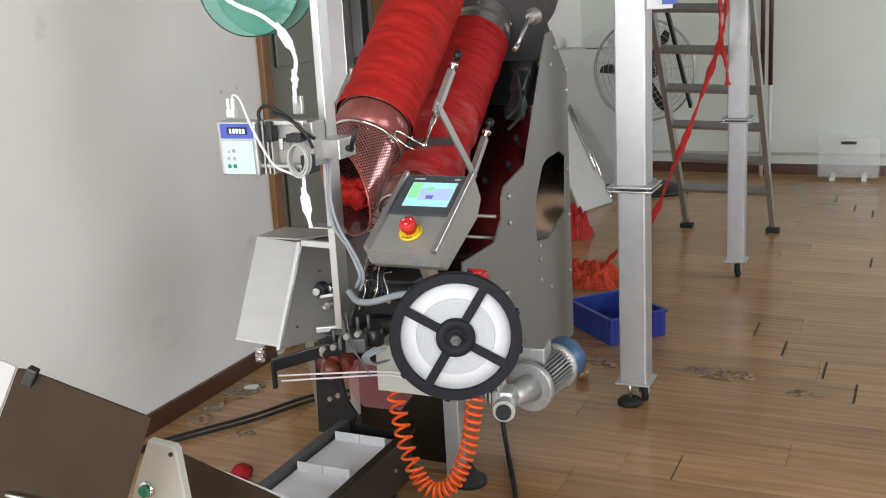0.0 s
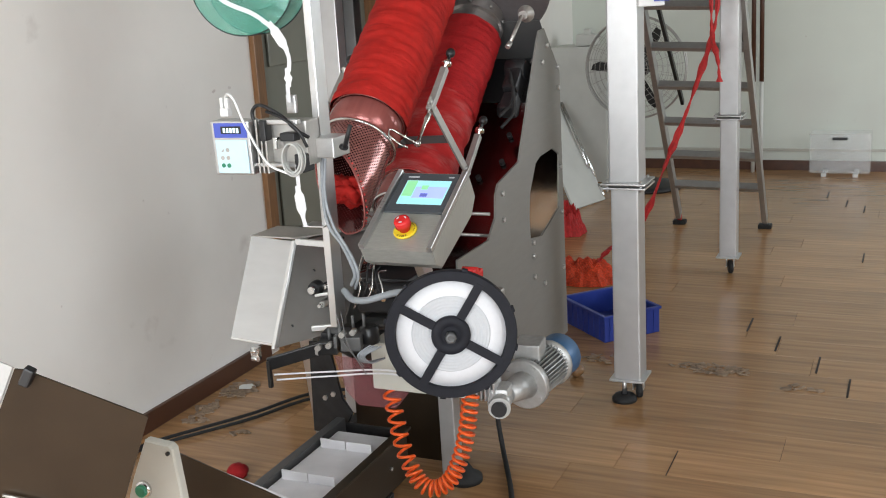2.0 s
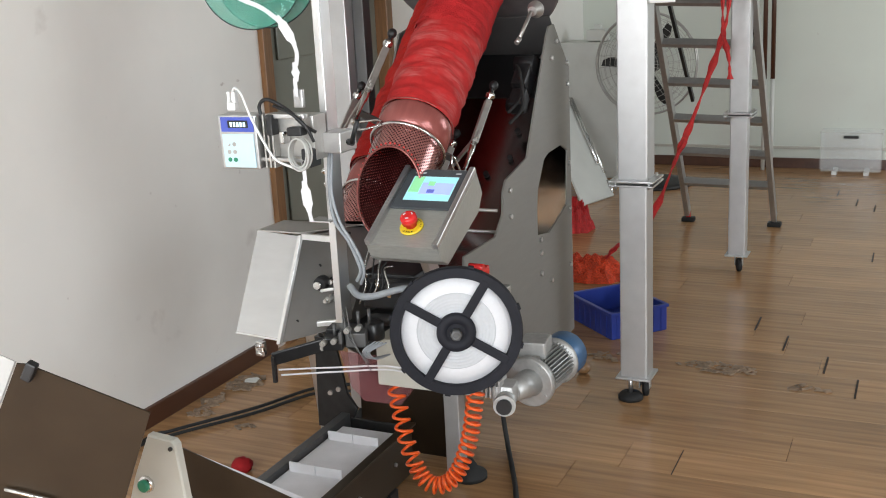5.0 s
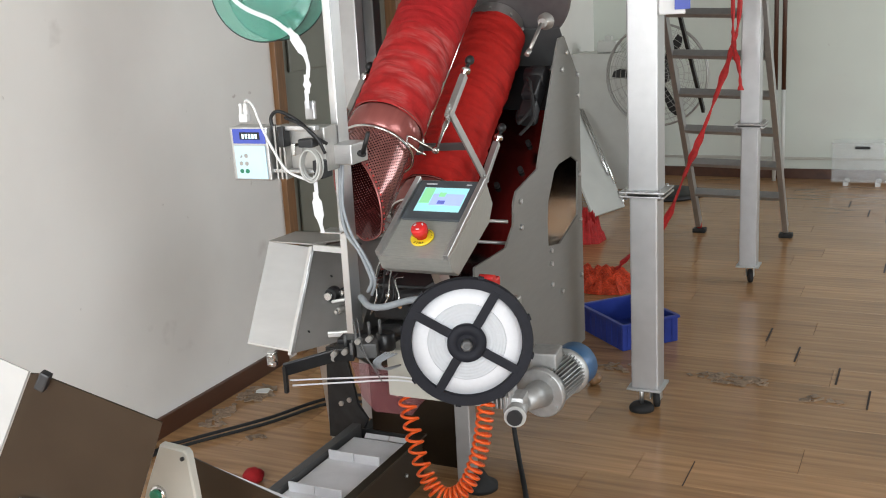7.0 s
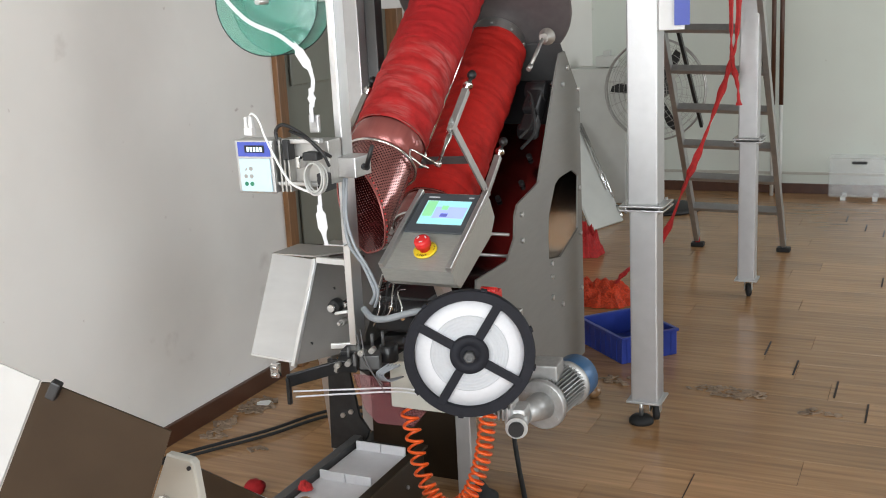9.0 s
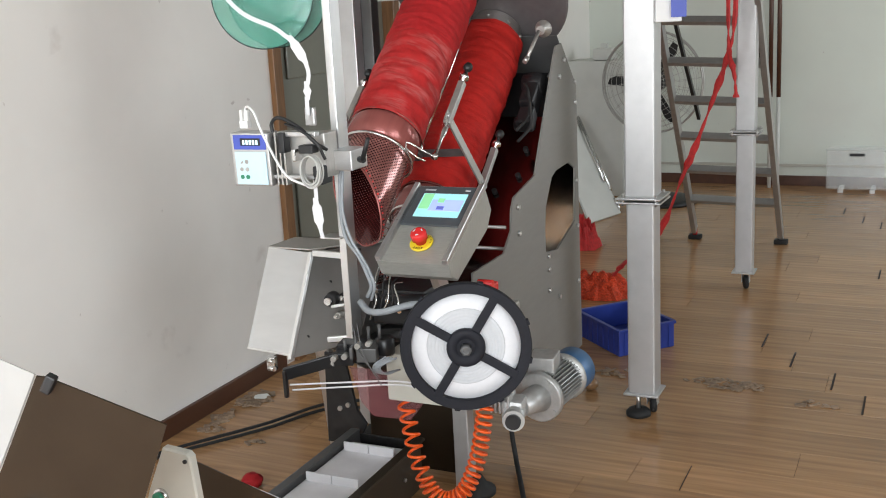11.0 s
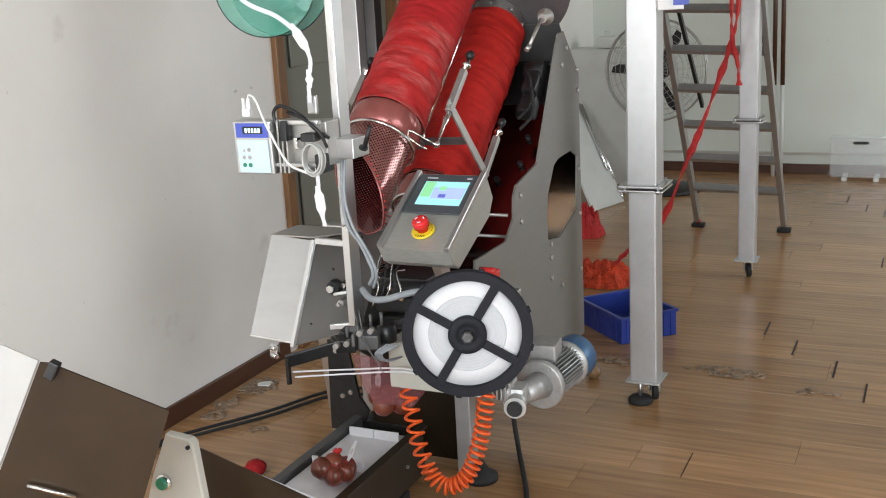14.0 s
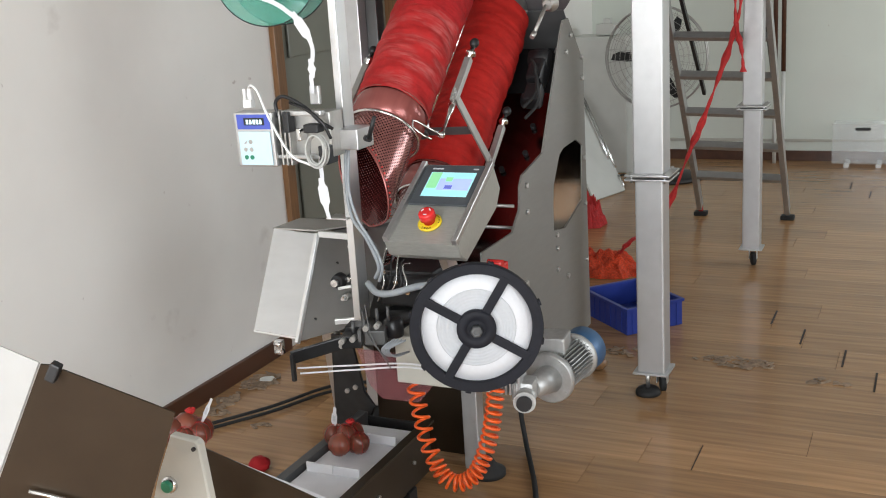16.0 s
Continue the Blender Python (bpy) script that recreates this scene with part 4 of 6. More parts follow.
# operator console
HX0, HX1 = -1.014, -0.818
ht = radians(60.5)
hm = Matrix(((1, 0, 0, (HX0 + HX1) / 2), (0, math.sin(ht), -math.cos(ht), 2.15), (0, math.cos(ht), math.sin(ht), 0.883), (0, 0, 0, 1)))  # x across, y up the face, z out of it
W, HH = HX1 - HX0, 0.287
bm = B()
prism(bm, [(0, -0.002), (HH, -0.002), (HH, -0.075), (HH - 0.05, -0.1), (0.02, -0.075), (0, -0.045)], hm @ Matrix(((0, 0, 1, -W / 2), (1, 0, 0, 0), (0, 1, 0, 0), (0, 0, 0, 1))), W, 0.003)
console = part("console_box", bm, CONSOLE, machine, "brushed steel console box tilted up")
for s in (-1, 1):
    bm = B()
    box(bm, hm @ Vector((s * (W / 2 - 0.007), HH / 2, 0.004)), (0.014, HH, 0.016), hm, 0.002)
    part("edge_rail", bm, STEEL, console)
bm = B()
box(bm, hm @ Vector((0, 0.205, 0.002)), (W - 0.032, 0.148, 0.006), hm, 0.002)
part("screen_bezel", bm, SCREENBZ, console, "dark grey screen bezel")
SX, SY = 0.062, 0.045
for n, mm, u0, u1, v0, v1 in (("screen", LCDCY, -1, 1, -1, 1), ("screen_block", LCDGR, -0.95, -0.5, -0.35, 0.95), ("screen_block", LCDBL, -0.46, 0.95, -0.5, 0.45), ("screen_block", LCDGR, -0.2, 0.1, 0.2, 0.55), ("screen_block", LCDDK, -0.12, 0.2, -0.4, -0.12)):
    bm = B()
    box(bm, hm @ Vector((0.004 + SX * (u0 + u1) / 2, 0.205 + SY * (v0 + v1) / 2, 0.0055 + (0.0008 if n != "screen" else 0) + (0.0006 if mm in (LCDDK,) or (u0, u1) == (-0.2, 0.1) else 0))), (SX * (u1 - u0), SY * (v1 - v0), 0.001), hm)
    part(n, bm, mm, console)
for u, w2 in ((-0.045, 0.03), (0.06, 0.014)):
    bm = B()
    box(bm, hm @ Vector((u, 0.264, 0.0055)), (w2, 0.004, 0.001), hm)
    part("printed_mark", bm, PAPER2, console)
em = hm @ Matrix.Translation((0.002, 0.068, 0.0))
bm = B()
lathe(bm, em, [(0.030, 0), (0.030, 0.004), (0.026, 0.005)], 36)
disc = part("yellow_disc", bm, YELLOW, console, "yellow emergency stop disc with black lettering")
bm = B()
lathe(bm, em, [(0.014, 0.005), (0.014, 0.016), (0.0205, 0.018), (0.0205, 0.034), (0.018, 0.038), (0.012, 0.039)], 30)
part("stop_button", bm, ESTOP, console, "red mushroom stop button")
bm = B()
for a in (40, 160, 280):
    box(bm, em @ pose(0, 0, 0.0395, 0, 0, a) @ Vector((0.011, 0, 0)), (0.003, 0.008, 0.001), em @ pose(0, 0, 0, 0, 0, a))
part("arrow_marks", bm, PAPER, console)


def lettering(word, m, size, parent, mm):
    cu = bpy.data.curves.new("lettering", "FONT")
    cu.body, cu.size, cu.extrude, cu.align_x, cu.align_y = word, size, 0.0004, "CENTER", "CENTER"
    tmp = bpy.data.objects.new("lettering", cu)
    me = bpy.data.meshes.new_from_object(tmp)
    bpy.data.objects.remove(tmp)
    me.transform(Matrix.Translation(-BASE.get(parent.name, Vector())) @ m)
    me.materials.append(mm)
    ob = new("lettering", me)
    ob.parent = parent
    return ob


for i, ch in enumerate("STOP"):
    a = radians(-90 + (i - 1.5) * 17)
    lettering(ch, em @ pose(0.0252 * math.cos(a), 0.0252 * math.sin(a), 0.0062, 0, 0, math.degrees(a) + 90), 0.0085, console, BLACK)
for i in range(6):
    a = radians(28 - (i - 2.5) * 13)
    bm = B()
    box(bm, em @ Vector((0.0252 * math.cos(a), 0.0252 * math.sin(a), 0.0062)), (0.004, 0.0012, 0.0006), em @ pose(0, 0, 0, 0, 0, math.degrees(a)))
    part("printed_mark", bm, BLACK, console)
bm = B()
bar(bm, (-0.92, 2.27, 0.86), (-0.89, 2.36, 0.62), 0.03, 0.03)
part("console_arm", bm, STEEL, machine)

# clip box, air unit and hose behind the reel
bm = B()
box(bm, (-0.885, 2.24, 0.575), (0.25, 0.16, 0.125), pose(0, 0, 0, 0, 0, 0), 0.004)
part("clip_box", bm, CREAM, machine, "cream sheet-metal box")
bm = B()
box(bm, (-0.83, 2.36, 0.62), (0.17, 0.14, 0.2), None, 0.006)
part("gear_cover", bm, STEELD, machine)
bm = B()
box(bm, (-0.79, 2.33, 0.78), (0.04, 0.04, 0.026), None, 0.006)
rod(bm, (-0.81, 2.31, 0.795), (-0.77, 2.31, 0.795), 0.01)
part("air_valve", bm, ESTOP, machine, "red air valve")
bm = B()
box(bm, (-1.06, 2.42, 0.70), (0.16, 0.16, 0.1), None, 0.008)
rod(bm, (-1.1, 2.3, 0.72), (-0.93, 2.3, 0.74), 0.022)
rod(bm, (-1.08, 2.28, 0.64), (-0.95, 2.3, 0.65), 0.018)
part("cylinder_block", bm, BLACK, machine)
bm = B()
sweep(bm, curve([(-1.06, 2.14, 0.775), (-1.02, 2.11, 0.763), (-0.973, 2.1, 0.768), (-0.91, 2.12, 0.784), (-0.86, 2.16, 0.78)], 10), 0.0085, 10)
part("cable_sleeve", bm, SLEEVE, machine, "spiral-wrapped grey-blue cable bundle")
# spiral air hose
bm = B()
path = curve([(-0.985, 2.2, 0.515), (-0.968, 2.19, 0.43), (-0.945, 2.18, 0.34), (-0.905, 2.17, 0.268), (-0.86, 2.17, 0.252), (-0.815, 2.18, 0.285), (-0.785, 2.2, 0.37), (-0.772, 2.21, 0.45), (-0.765, 2.22, 0.52)], 60)
pts, s, turn = [], 0.0, 0.0
up = Vector((0, -1, 0))
for i in range(len(path) - 1):
    t = (path[i + 1] - path[i])
    pitch = 0.031 if i < 150 else (0.0165 if i < 330 else 0.0195)
    turn += t.length / pitch * 2 * math.pi
    t.normalize()
    u = t.cross(up).normalized()
    v = u.cross(t)
    pts.append(path[i] + 0.0195 * (u * math.cos(turn) + v * math.sin(turn)))
sweep(bm, pts, 0.0042, 7)
part("spiral_hose", bm, ORANGE, machine, "coiled orange air hose")

# geared motor
g0, g1 = Vector((-0.735, 2.33, 0.43)), Vector((-0.685, 2.78, 0.44))
mm_, ln = between(g0 + (g1 - g0) * 0.31, g1)
bm = B()
lathe(bm, mm_, [(0.066, 0), (0.07, 0.004), (0.07, 0.018), (0.05, 0.022), (0.05, 0.05)], 36)
for k in range(4):
    a = k * math.pi / 2 + 0.6
    p = mm_ @ Vector((0.058 * math.cos(a), 0.058 * math.sin(a), -0.004))
    rod(bm, p, mm_ @ Vector((0.058 * math.cos(a), 0.058 * math.sin(a), 0.0)), 0.006, seg=6)
mot = part("motor_flange", bm, ALU, machine, "cast aluminium motor flange")
# aluminium body coloured dark grey for the shade between its fins
bm = B()
lathe(bm, mm_, [(0.048, 0.02), (0.048, 0.185)], 36)
part("motor_body", bm, DARKGREY, machine, "finned aluminium motor body")
for k in range(36):
    a = 2 * math.pi * k / 36
    bm = B()
    c = mm_ @ Vector((0.053 * math.cos(a), 0.053 * math.sin(a), 0.103))
    box(bm, c, (0.014, 0.0022, 0.125), mm_ @ pose(0, 0, 0, 0, 0, math.degrees(a)))
    part("cooling_fin", bm, ALU, machine)
bm = B()
lathe(bm, mm_, [(0.063, 0.178), (0.064, 0.182), (0.064, 0.245), (0.055, 0.26), (0.03, 0.261)], 36)
part("motor_cowl", bm, FANBLUE, machine, "dusty blue motor fan cowl")
bm = B()
lathe(bm, mm_, [(0.048, 0.166), (0.067, 0.168), (0.067, 0.178), (0.05, 0.18)], 36)
part("end_shield", bm, ALU, machine)
bm = B()
c = mm_ @ Vector((0, 0, 0.09))
box(bm, (c.x - 0.02, c.y, c.z + 0.07), (0.075, 0.085, 0.05), pose(0, 0, 0, 0, 0, 6), 0.006)
part("terminal_box", bm, ALU, machine)
bm = B()
box(bm, (-0.745, 2.36, 0.445), (0.06, 0.07, 0.06), pose(0, 0, 0, 0, 0, 8), 0.014)
rod(bm, (-0.74, 2.36, 0.44), (-0.724, 2.30, 0.436), 0.026, seg=24)
rod(bm, (-0.725, 2.302, 0.437), (-0.722, 2.292, 0.4365), 0.029, seg=24)
box(bm, (-0.78, 2.37, 0.465), (0.06, 0.05, 0.045), None, 0.01)
rod(bm, (-0.735, 2.38, 0.44), (-0.717, 2.475, 0.434), 0.026, 0.04, seg=24)
part("gearbox", bm, ALU, machine)
for k in range(5):
    bm = B()
    box(bm, (-0.795 + 0.012 * k, 2.335, 0.465), (0.006, 0.03, 0.05), None, 0.002)
    part("gearbox_fin", bm, ALU, machine)
bm = B()
rod(bm, (-0.7225, 2.2925, 0.4365), (-0.72, 2.282, 0.436), 0.02, seg=24)
part("shaft_cap", bm, BLACK, machine)

# label reel on the front
RC = Vector((-0.752, 2.085, 0.705))
rn = Vector((0.40, -0.915, 0.03)).normalized()
rx = Vector((0, 0, 1)).cross(rn).normalized()
rm = Matrix.Translation(RC) @ Matrix((rx, rn.cross(rx), rn)).transposed().to_4x4()
reel = thing("label_reel", RC, "black spoked reel wound with white label ribbon", "reel")
bm = B()
lathe(bm, rm, [(0.131, -0.012), (0.153, -0.012), (0.155, -0.008), (0.155, 0.008), (0.153, 0.012), (0.131, 0.012), (0.129, 0.006), (0.129, -0.006), (0.131, -0.012)], 72, False, False)
for a in (20, 75, 130, 165, 215, 260, 300, 345):
    box(bm, rm @ pose(0, 0, 0, 0, 0, a) @ Vector((0.156, 0, 0)), (0.007, 0.014, 0.016), rm @ pose(0, 0, 0, 0, 0, a), 0.002)
part("rim", bm, REELBLK, reel, "dark grey plastic rim")
for a in (58, 148, 238, 328):
    bm = B()
    box(bm, rm @ pose(0, 0, 0, 0, 0, a) @ Vector((0.087, 0, 0.009)), (0.105, 0.021, 0.008), rm @ pose(0, 0, 0, 0, 0, a), 0.002)
    part("spoke", bm, REELBLK, reel)
bm = B()
lathe(bm, rm, [(0.046, -0.012), (0.046, 0.014), (0.043, 0.018), (0.024, 0.018), (0.022, 0.014)], 36)
part("hub", bm, REELBLK, reel)
bm = B()
lathe(bm, rm, [(0.014, 0.014), (0.014, 0.036), (0.011, 0.039), (0.007, 0.039), (0.006, 0.034)], 6)
part("hub_nut", bm, DARKGREY, reel)
bm = B()
lathe(bm, rm, [(0.129, -0.013), (0.129, -0.001), (0.092, 0.0)], 72)
part("outer_winding", bm, PAPER, reel, "white wound label ribbon")
bm = B()
prof = [(0.0925, 0.0)]
for k in range(12):
    r = 0.092 - k * 0.0038
    prof += [(r, 0.0013 if k % 2 else 0.0015), (r - 0.0034, 0.0013 if k % 2 else 0.0015)]
lathe(bm, rm, prof, 72)
part("inner_winding", bm, PAPER2, reel, "greyish inner turns of the ribbon")
bm = B()
rod(bm, RC - rn * 0.012, RC - rn * 0.15, 0.012)
part("axle", bm, STEEL, reel)
ribbons = (((-1.195, 1.998, 0.592), (-0.94, 2.11, 0.587), (-0.80, 2.1, 0.575)), ((-1.19, 2.0, 0.578), (-0.94, 2.11, 0.578), (-0.80, 2.1, 0.568)))
for a, b, c in ribbons:
    bm = B()
    pp = curve([a, ((a[0] + b[0]) / 2, (a[1] + b[1]) / 2, (a[2] + b[2]) / 2 + 0.002), b, c], 8)
    sweep(bm, pp, 0.0025, 6)
    part("ribbon_run", bm, PAPER, reel, "taut white ribbon")

# ---- clipping head under its cover ----
head = thing("clipping_head", (-1.28, 2.25, 0.6), "stainless clipping head with a sloping cover and black jaws", "clipping head")
# sloping cover: front sheet, side sheet, top
cov = [Vector(p) for p in ((-1.429, 2.3, 0.858), (-1.295, 2.3, 0.849), (-1.258, 2.1, 0.632), (-1.385, 2.1, 0.640))]
bm = B()
fr = [bm.verts.new(p) for p in cov]
bk = [bm.verts.new(p + Vector((0.0, 0.004, 0.0))) for p in cov]
bm.faces.new(fr)
bm.faces.new(bk[::-1])
for i in range(4):
    bm.faces.new((fr[i], fr[(i + 1) % 4], bk[(i + 1) % 4], bk[i]))
part("front_cover", bm, COVERST, head, "brushed stainless sloping cover")
e0, e1, e2 = Vector((-1.293, 2.302, 0.848)), Vector((-1.256, 2.102, 0.618)), Vector((-1.13, 2.262, 0.655))
en = (e1 - e0).cross(e2 - e0)


def on_side(x, z, out=0.0):
    """A place on the side plate of the head, out of it towards the front."""
    return Vector((x, e0.y - (en.x * (x - e0.x) + en.z * (z - e0.z)) / en.y - out, z))


cr = [e0, on_side(-1.14, 0.858), on_side(-1.132, 0.655), on_side(-1.175, 0.628), e1]
bm = B()
va, vb = [bm.verts.new(p) for p in cr], [bm.verts.new(p + Vector((0.0, 0.006, 0))) for p in cr]
for i in range(5):
    bm.faces.new((va[i], va[(i + 1) % 5], vb[(i + 1) % 5], vb[i]))
for tri in ((0, 1, 2), (0, 2, 3), (0, 3, 4)):
    bm.faces.new([va[i] for i in tri])
    bm.faces.new([vb[i] for i in tri][::-1])
side = part("side_plate", bm, HEADSIDE, head, "steel side plate with drilled holes, darkened for its shade")
bm = B()
bar(bm, (-1.288, 2.291, 0.852), (-1.251, 2.091, 0.618), 0.014, 0.01, (1, 0, 0))
part("edge_strip", bm, BRIGHT, head, "bright bent edge strip")
bm = B()
prism(bm, [(-1.432, 2.3), (-1.293, 2.3), (-1.14, on_side(-1.14, 0.858).y), (-1.15, 2.42), (-1.42, 2.42)], Matrix.Translation((0, 0, 0.856)), 0.004)
part("top_cover", bm, STEELD, head)
bm = B()
bar(bm, (-1.278, 2.288, 0.853), (-1.14, 2.245, 0.862), 0.012, 0.016)
part("support_bar", bm, BRIGHT, head)
bm = B()
bar(bm, (-1.195, 2.19, 0.648), (-1.125, 2.215, 0.652), 0.012, 0.014)
part("support_bar", bm, BRIGHT, head)
bm = B()
bar(bm, (-1.385, 2.099, 0.637), (-1.258, 2.099, 0.629), 0.006, 0.006)
part("lower_lip", bm, BRIGHT, head)
for x, z, r, mm in ((-1.205, 0.814, 0.018, BLACK), (-1.213, 0.737, 0.02, BLACK), (-1.188, 0.741, 0.013, DARKST), (-1.185, 0.7, 0.01, STEELD)):
    bm = B()
    lathe(bm, between(on_side(x, z, -0.004), on_side(x, z, 0.03))[0], [(r, 0), (r, 0.012), (r * 0.85, 0.016), (r * 0.85, 0.026)], 22)
    part("roller", bm, mm, head)
    bm = B()
    rod(bm, on_side(x, z, 0.022), on_side(x, z, 0.036), r * 0.5)
    part("roller_pin", bm, CHROME, head)
for x, z in ((-1.235, 0.836), (-1.232, 0.776), (-1.195, 0.842), (-1.19, 0.778), (-1.237, 0.66)):
    bm = B()
    rod(bm, on_side(x, z, -0.001), on_side(x, z, 0.0012), 0.0042, seg=10)
    part("drilled_hole", bm, BLACK, side)
bm = B()
box(bm, on_side(-1.16, 0.695, 0.008), (0.03, 0.02, 0.05), None, 0.002)
part("latch_block", bm, STEELD, head)
bm = B()
sweep(bm, curve([(-1.18, 2.2, 0.735), (-1.16, 2.19, 0.742), (-1.14, 2.195, 0.745)], 8), 0.004, 8)
part("white_lead", bm, WHITEP, head)
bm = B()
bar(bm, (-1.21, 2.0, 0.617), (-1.095, 2.06, 0.647), 0.012, 0.032, (0, 0, 1), 0.003)
box(bm, (-1.207, 1.998, 0.592), (0.01, 0.012, 0.07), None, 0.003)
part("jaw_arm", bm, JAWBLK, head, "black steel jaw arm")
bm = B()
box(bm, (-1.232, 1.985, 0.648), (0.022, 0.016, 0.035), None, 0.002)
rod(bm, (-1.24, 1.98, 0.658), (-1.22, 1.975, 0.658), 0.006)
rod(bm, (-1.24, 1.98, 0.638), (-1.22, 1.975, 0.638), 0.006)
part("jaw_clamp", bm, CHROME, head)
bm = B()
box(bm, (-1.075, 2.07, 0.652), (0.05, 0.045, 0.032), pose(0, 0, 0, 0, 0, 18), 0.003)
box(bm, (-1.05, 2.12, 0.672), (0.12, 0.05, 0.012), pose(0, 0, 0, 0, 0, 12), 0.002)
part("jaw_block", bm, JAWBLK, head)
bm = B()
box(bm, (-1.02, 2.09, 0.662), (0.05, 0.05, 0.036), pose(0, 0, 0, 0, 0, 18), 0.003)
part("jaw_slide", bm, DARKGREY, head)
bm = B()
lathe(bm, Matrix.Translation((-0.992, 2.13, 0.648)), [(0.022, 0), (0.024, 0.004), (0.024, 0.04), (0.018, 0.045)], 28)
part("jaw_cylinder", bm, JAWBLK, head, "black air cylinder")
for x, y, z in ((-1.085, 2.035, 0.66), (-1.06, 2.045, 0.665), (-1.03, 2.06, 0.69), (-1.005, 2.07, 0.695), (-1.1, 2.06, 0.64)):
    bm = B()
    rod(bm, (x, y + 0.01, z), (x + 0.004, y - 0.012, z), 0.007)
    rod(bm, (x + 0.004, y - 0.012, z), (x + 0.0045, y - 0.014, z), 0.004)
    part("jaw_screw", bm, STEELD, head)
    bm = B()
    rod(bm, (x + 0.01, y + 0.04, z), (x + 0.01, y + 0.04, z + 0.035), 0.004)
    part("jaw_pin", bm, DARKGREY, head)
bm = B()
box(bm, (-1.045, 2.055, 0.672), (0.008, 0.024, 0.03), pose(0, 0, 0, 0, 0, 18), 0.002)
part("jaw_bracket", bm, DARKGREY, head)
for i in range(5):
    x = -1.06 + 0.016 * i
    bm = B()
    sweep(bm, curve([(x, 2.25, 0.84 - 0.01 * i), (x + 0.01 * math.sin(i), 2.22, 0.80), (x + 0.012, 2.2, 0.76), (x - 0.01, 2.2, 0.71 + 0.008 * i)], 6), 0.0022, 6)
    rod(bm, (x, 2.22, 0.79 - 0.012 * i), (x + 0.012, 2.2, 0.785 - 0.012 * i), 0.0055)
    part("air_fitting", bm, DARKST if i % 2 else CHROME, head)
for i, (a, b) in enumerate((((-1.04, 2.08, 0.74), (-0.96, 2.04, 0.60)), ((-1.05, 2.08, 0.73), (-0.97, 2.05, 0.615)))):
    bm = B()
    sweep(bm, curve([a, ((a[0] + b[0]) / 2 - 0.01, 2.05, (a[2] + b[2]) / 2), b], 8), 0.0016, 6)
    part("thin_tube", bm, DARKGREY, head)
for i in range(4):
    bm = B()
    sweep(bm, curve([(-0.965 + 0.01 * i, 2.08, 0.66), (-0.99 + 0.006 * i, 2.06, 0.64), (-0.985 + 0.006 * i, 2.08, 0.615), (-0.955, 2.13, 0.61)], 8), 0.0025, 6)
    part("blue_air_tube", bm, SLEEVE, head)
bm = B()
q = [Vector(p) for p in ((-1.273, 2.42, 0.484), (-1.149, 2.42, 0.483), (-1.009, 2.36, 0.428), (-1.04, 2.33, 0.385), (-1.152, 2.33, 0.383), (-1.206, 2.36, 0.405))]
a_ = [bm.verts.new(p) for p in q]
b_ = [bm.verts.new(p + Vector((0, 0.003, -0.002))) for p in q]
bm.faces.new(a_), bm.faces.new(b_[::-1])
for i in range(6):
    bm.faces.new((a_[i], a_[(i + 1) % 6], b_[(i + 1) % 6], b_[i]))
part("chute_sheet", bm, PINKCL, head, "pink translucent plastic chute sheet")

# ---- label stand: pole, scale indicator, tag strip and green disc ----
stand = thing("tag_stand", (-1.12, 2.22, 0.65), "square steel pole carrying a weighing indicator and a tag reel", "stand")
bm = B()
box(bm, (-1.132, 2.222, 1.2), (0.02, 0.05, 1.1), None, 0.002)
part("pole", bm, POLEST, stand)
bm = B()
box(bm, (-1.105, 2.2, 1.127), (0.075, 0.08, 0.05), None, 0.003)
part("pole_clamp", bm, STEEL, stand)
bm = B()
rod(bm, (-1.05, 2.17, 1.13), (-1.035, 2.16, 1.13), 0.008)
rod(bm, (-1.037, 2.16, 1.13), (-1.012, 2.15, 1.185), 0.006, 0.005)
part("clamp_lever", bm, BLACK, stand, "black clamp lever")
bm = B()
box(bm, (-1.303, 2.1, 1.14), (0.108, 0.05, 0.132), pose(0, 0, 0, 2, 0, 2), 0.004)
ind = part("indicator_housing", bm, STEEL, stand, "pale grey weighing indicator housing")
bm = B()
box(bm, (-1.301, 2.0735, 1.183), (0.092, 0.003, 0.036), pose(0, 0, 0, 2, 0, 2), 0.001)
part("blue_film", bm, BLUEP, ind)
bm = B()
box(bm, (-1.298, 2.0712, 1.184), (0.056, 0.003, 0.018), pose(0, 0, 0, 2, 0, 2), 0.001)
part("display", bm, BLACK, ind, "dark numeric display with lit digits")
bm = B()
for k in range(5):
    box(bm, (-1.316 + 0.0095 * k, 2.0694, 1.1835), (0.006, 0.001, 0.011), pose(0, 0, 0, 2, 0, 2))
part("display_digits", bm, LCDWH, ind)
bm = B()
box(bm, (-1.301, 2.0738, 1.119), (0.088, 0.003, 0.082), pose(0, 0, 0, 2, 0, 2), 0.001)
part("key_film", bm, LBLUE, ind, "pale blue key film")
for r in range(3):
    for c in range(2):
        bm = B()
        lathe(bm, pose(-1.329 + 0.016 * c, 2.073, 1.135 - 0.019 * r, 90, 0, 0), [(0.0055, 0), (0.0055, 0.0022)], 14)
        part("key", bm, GREENB if r == 2 else STEELD, ind)
bm = B()
box(bm, (-1.19, 2.15, 1.145), (0.15, 0.06, 0.11), None, 0.004)
part("bracket_box", bm, STEELD, stand)
for k in range(4):
    bm = B()
    box(bm, (-1.252 + 0.012 * k, 2.108, 1.14), (0.005, 0.03, 0.13), None, 0.001)
    part("bracket_fin", bm, STEELD, stand)
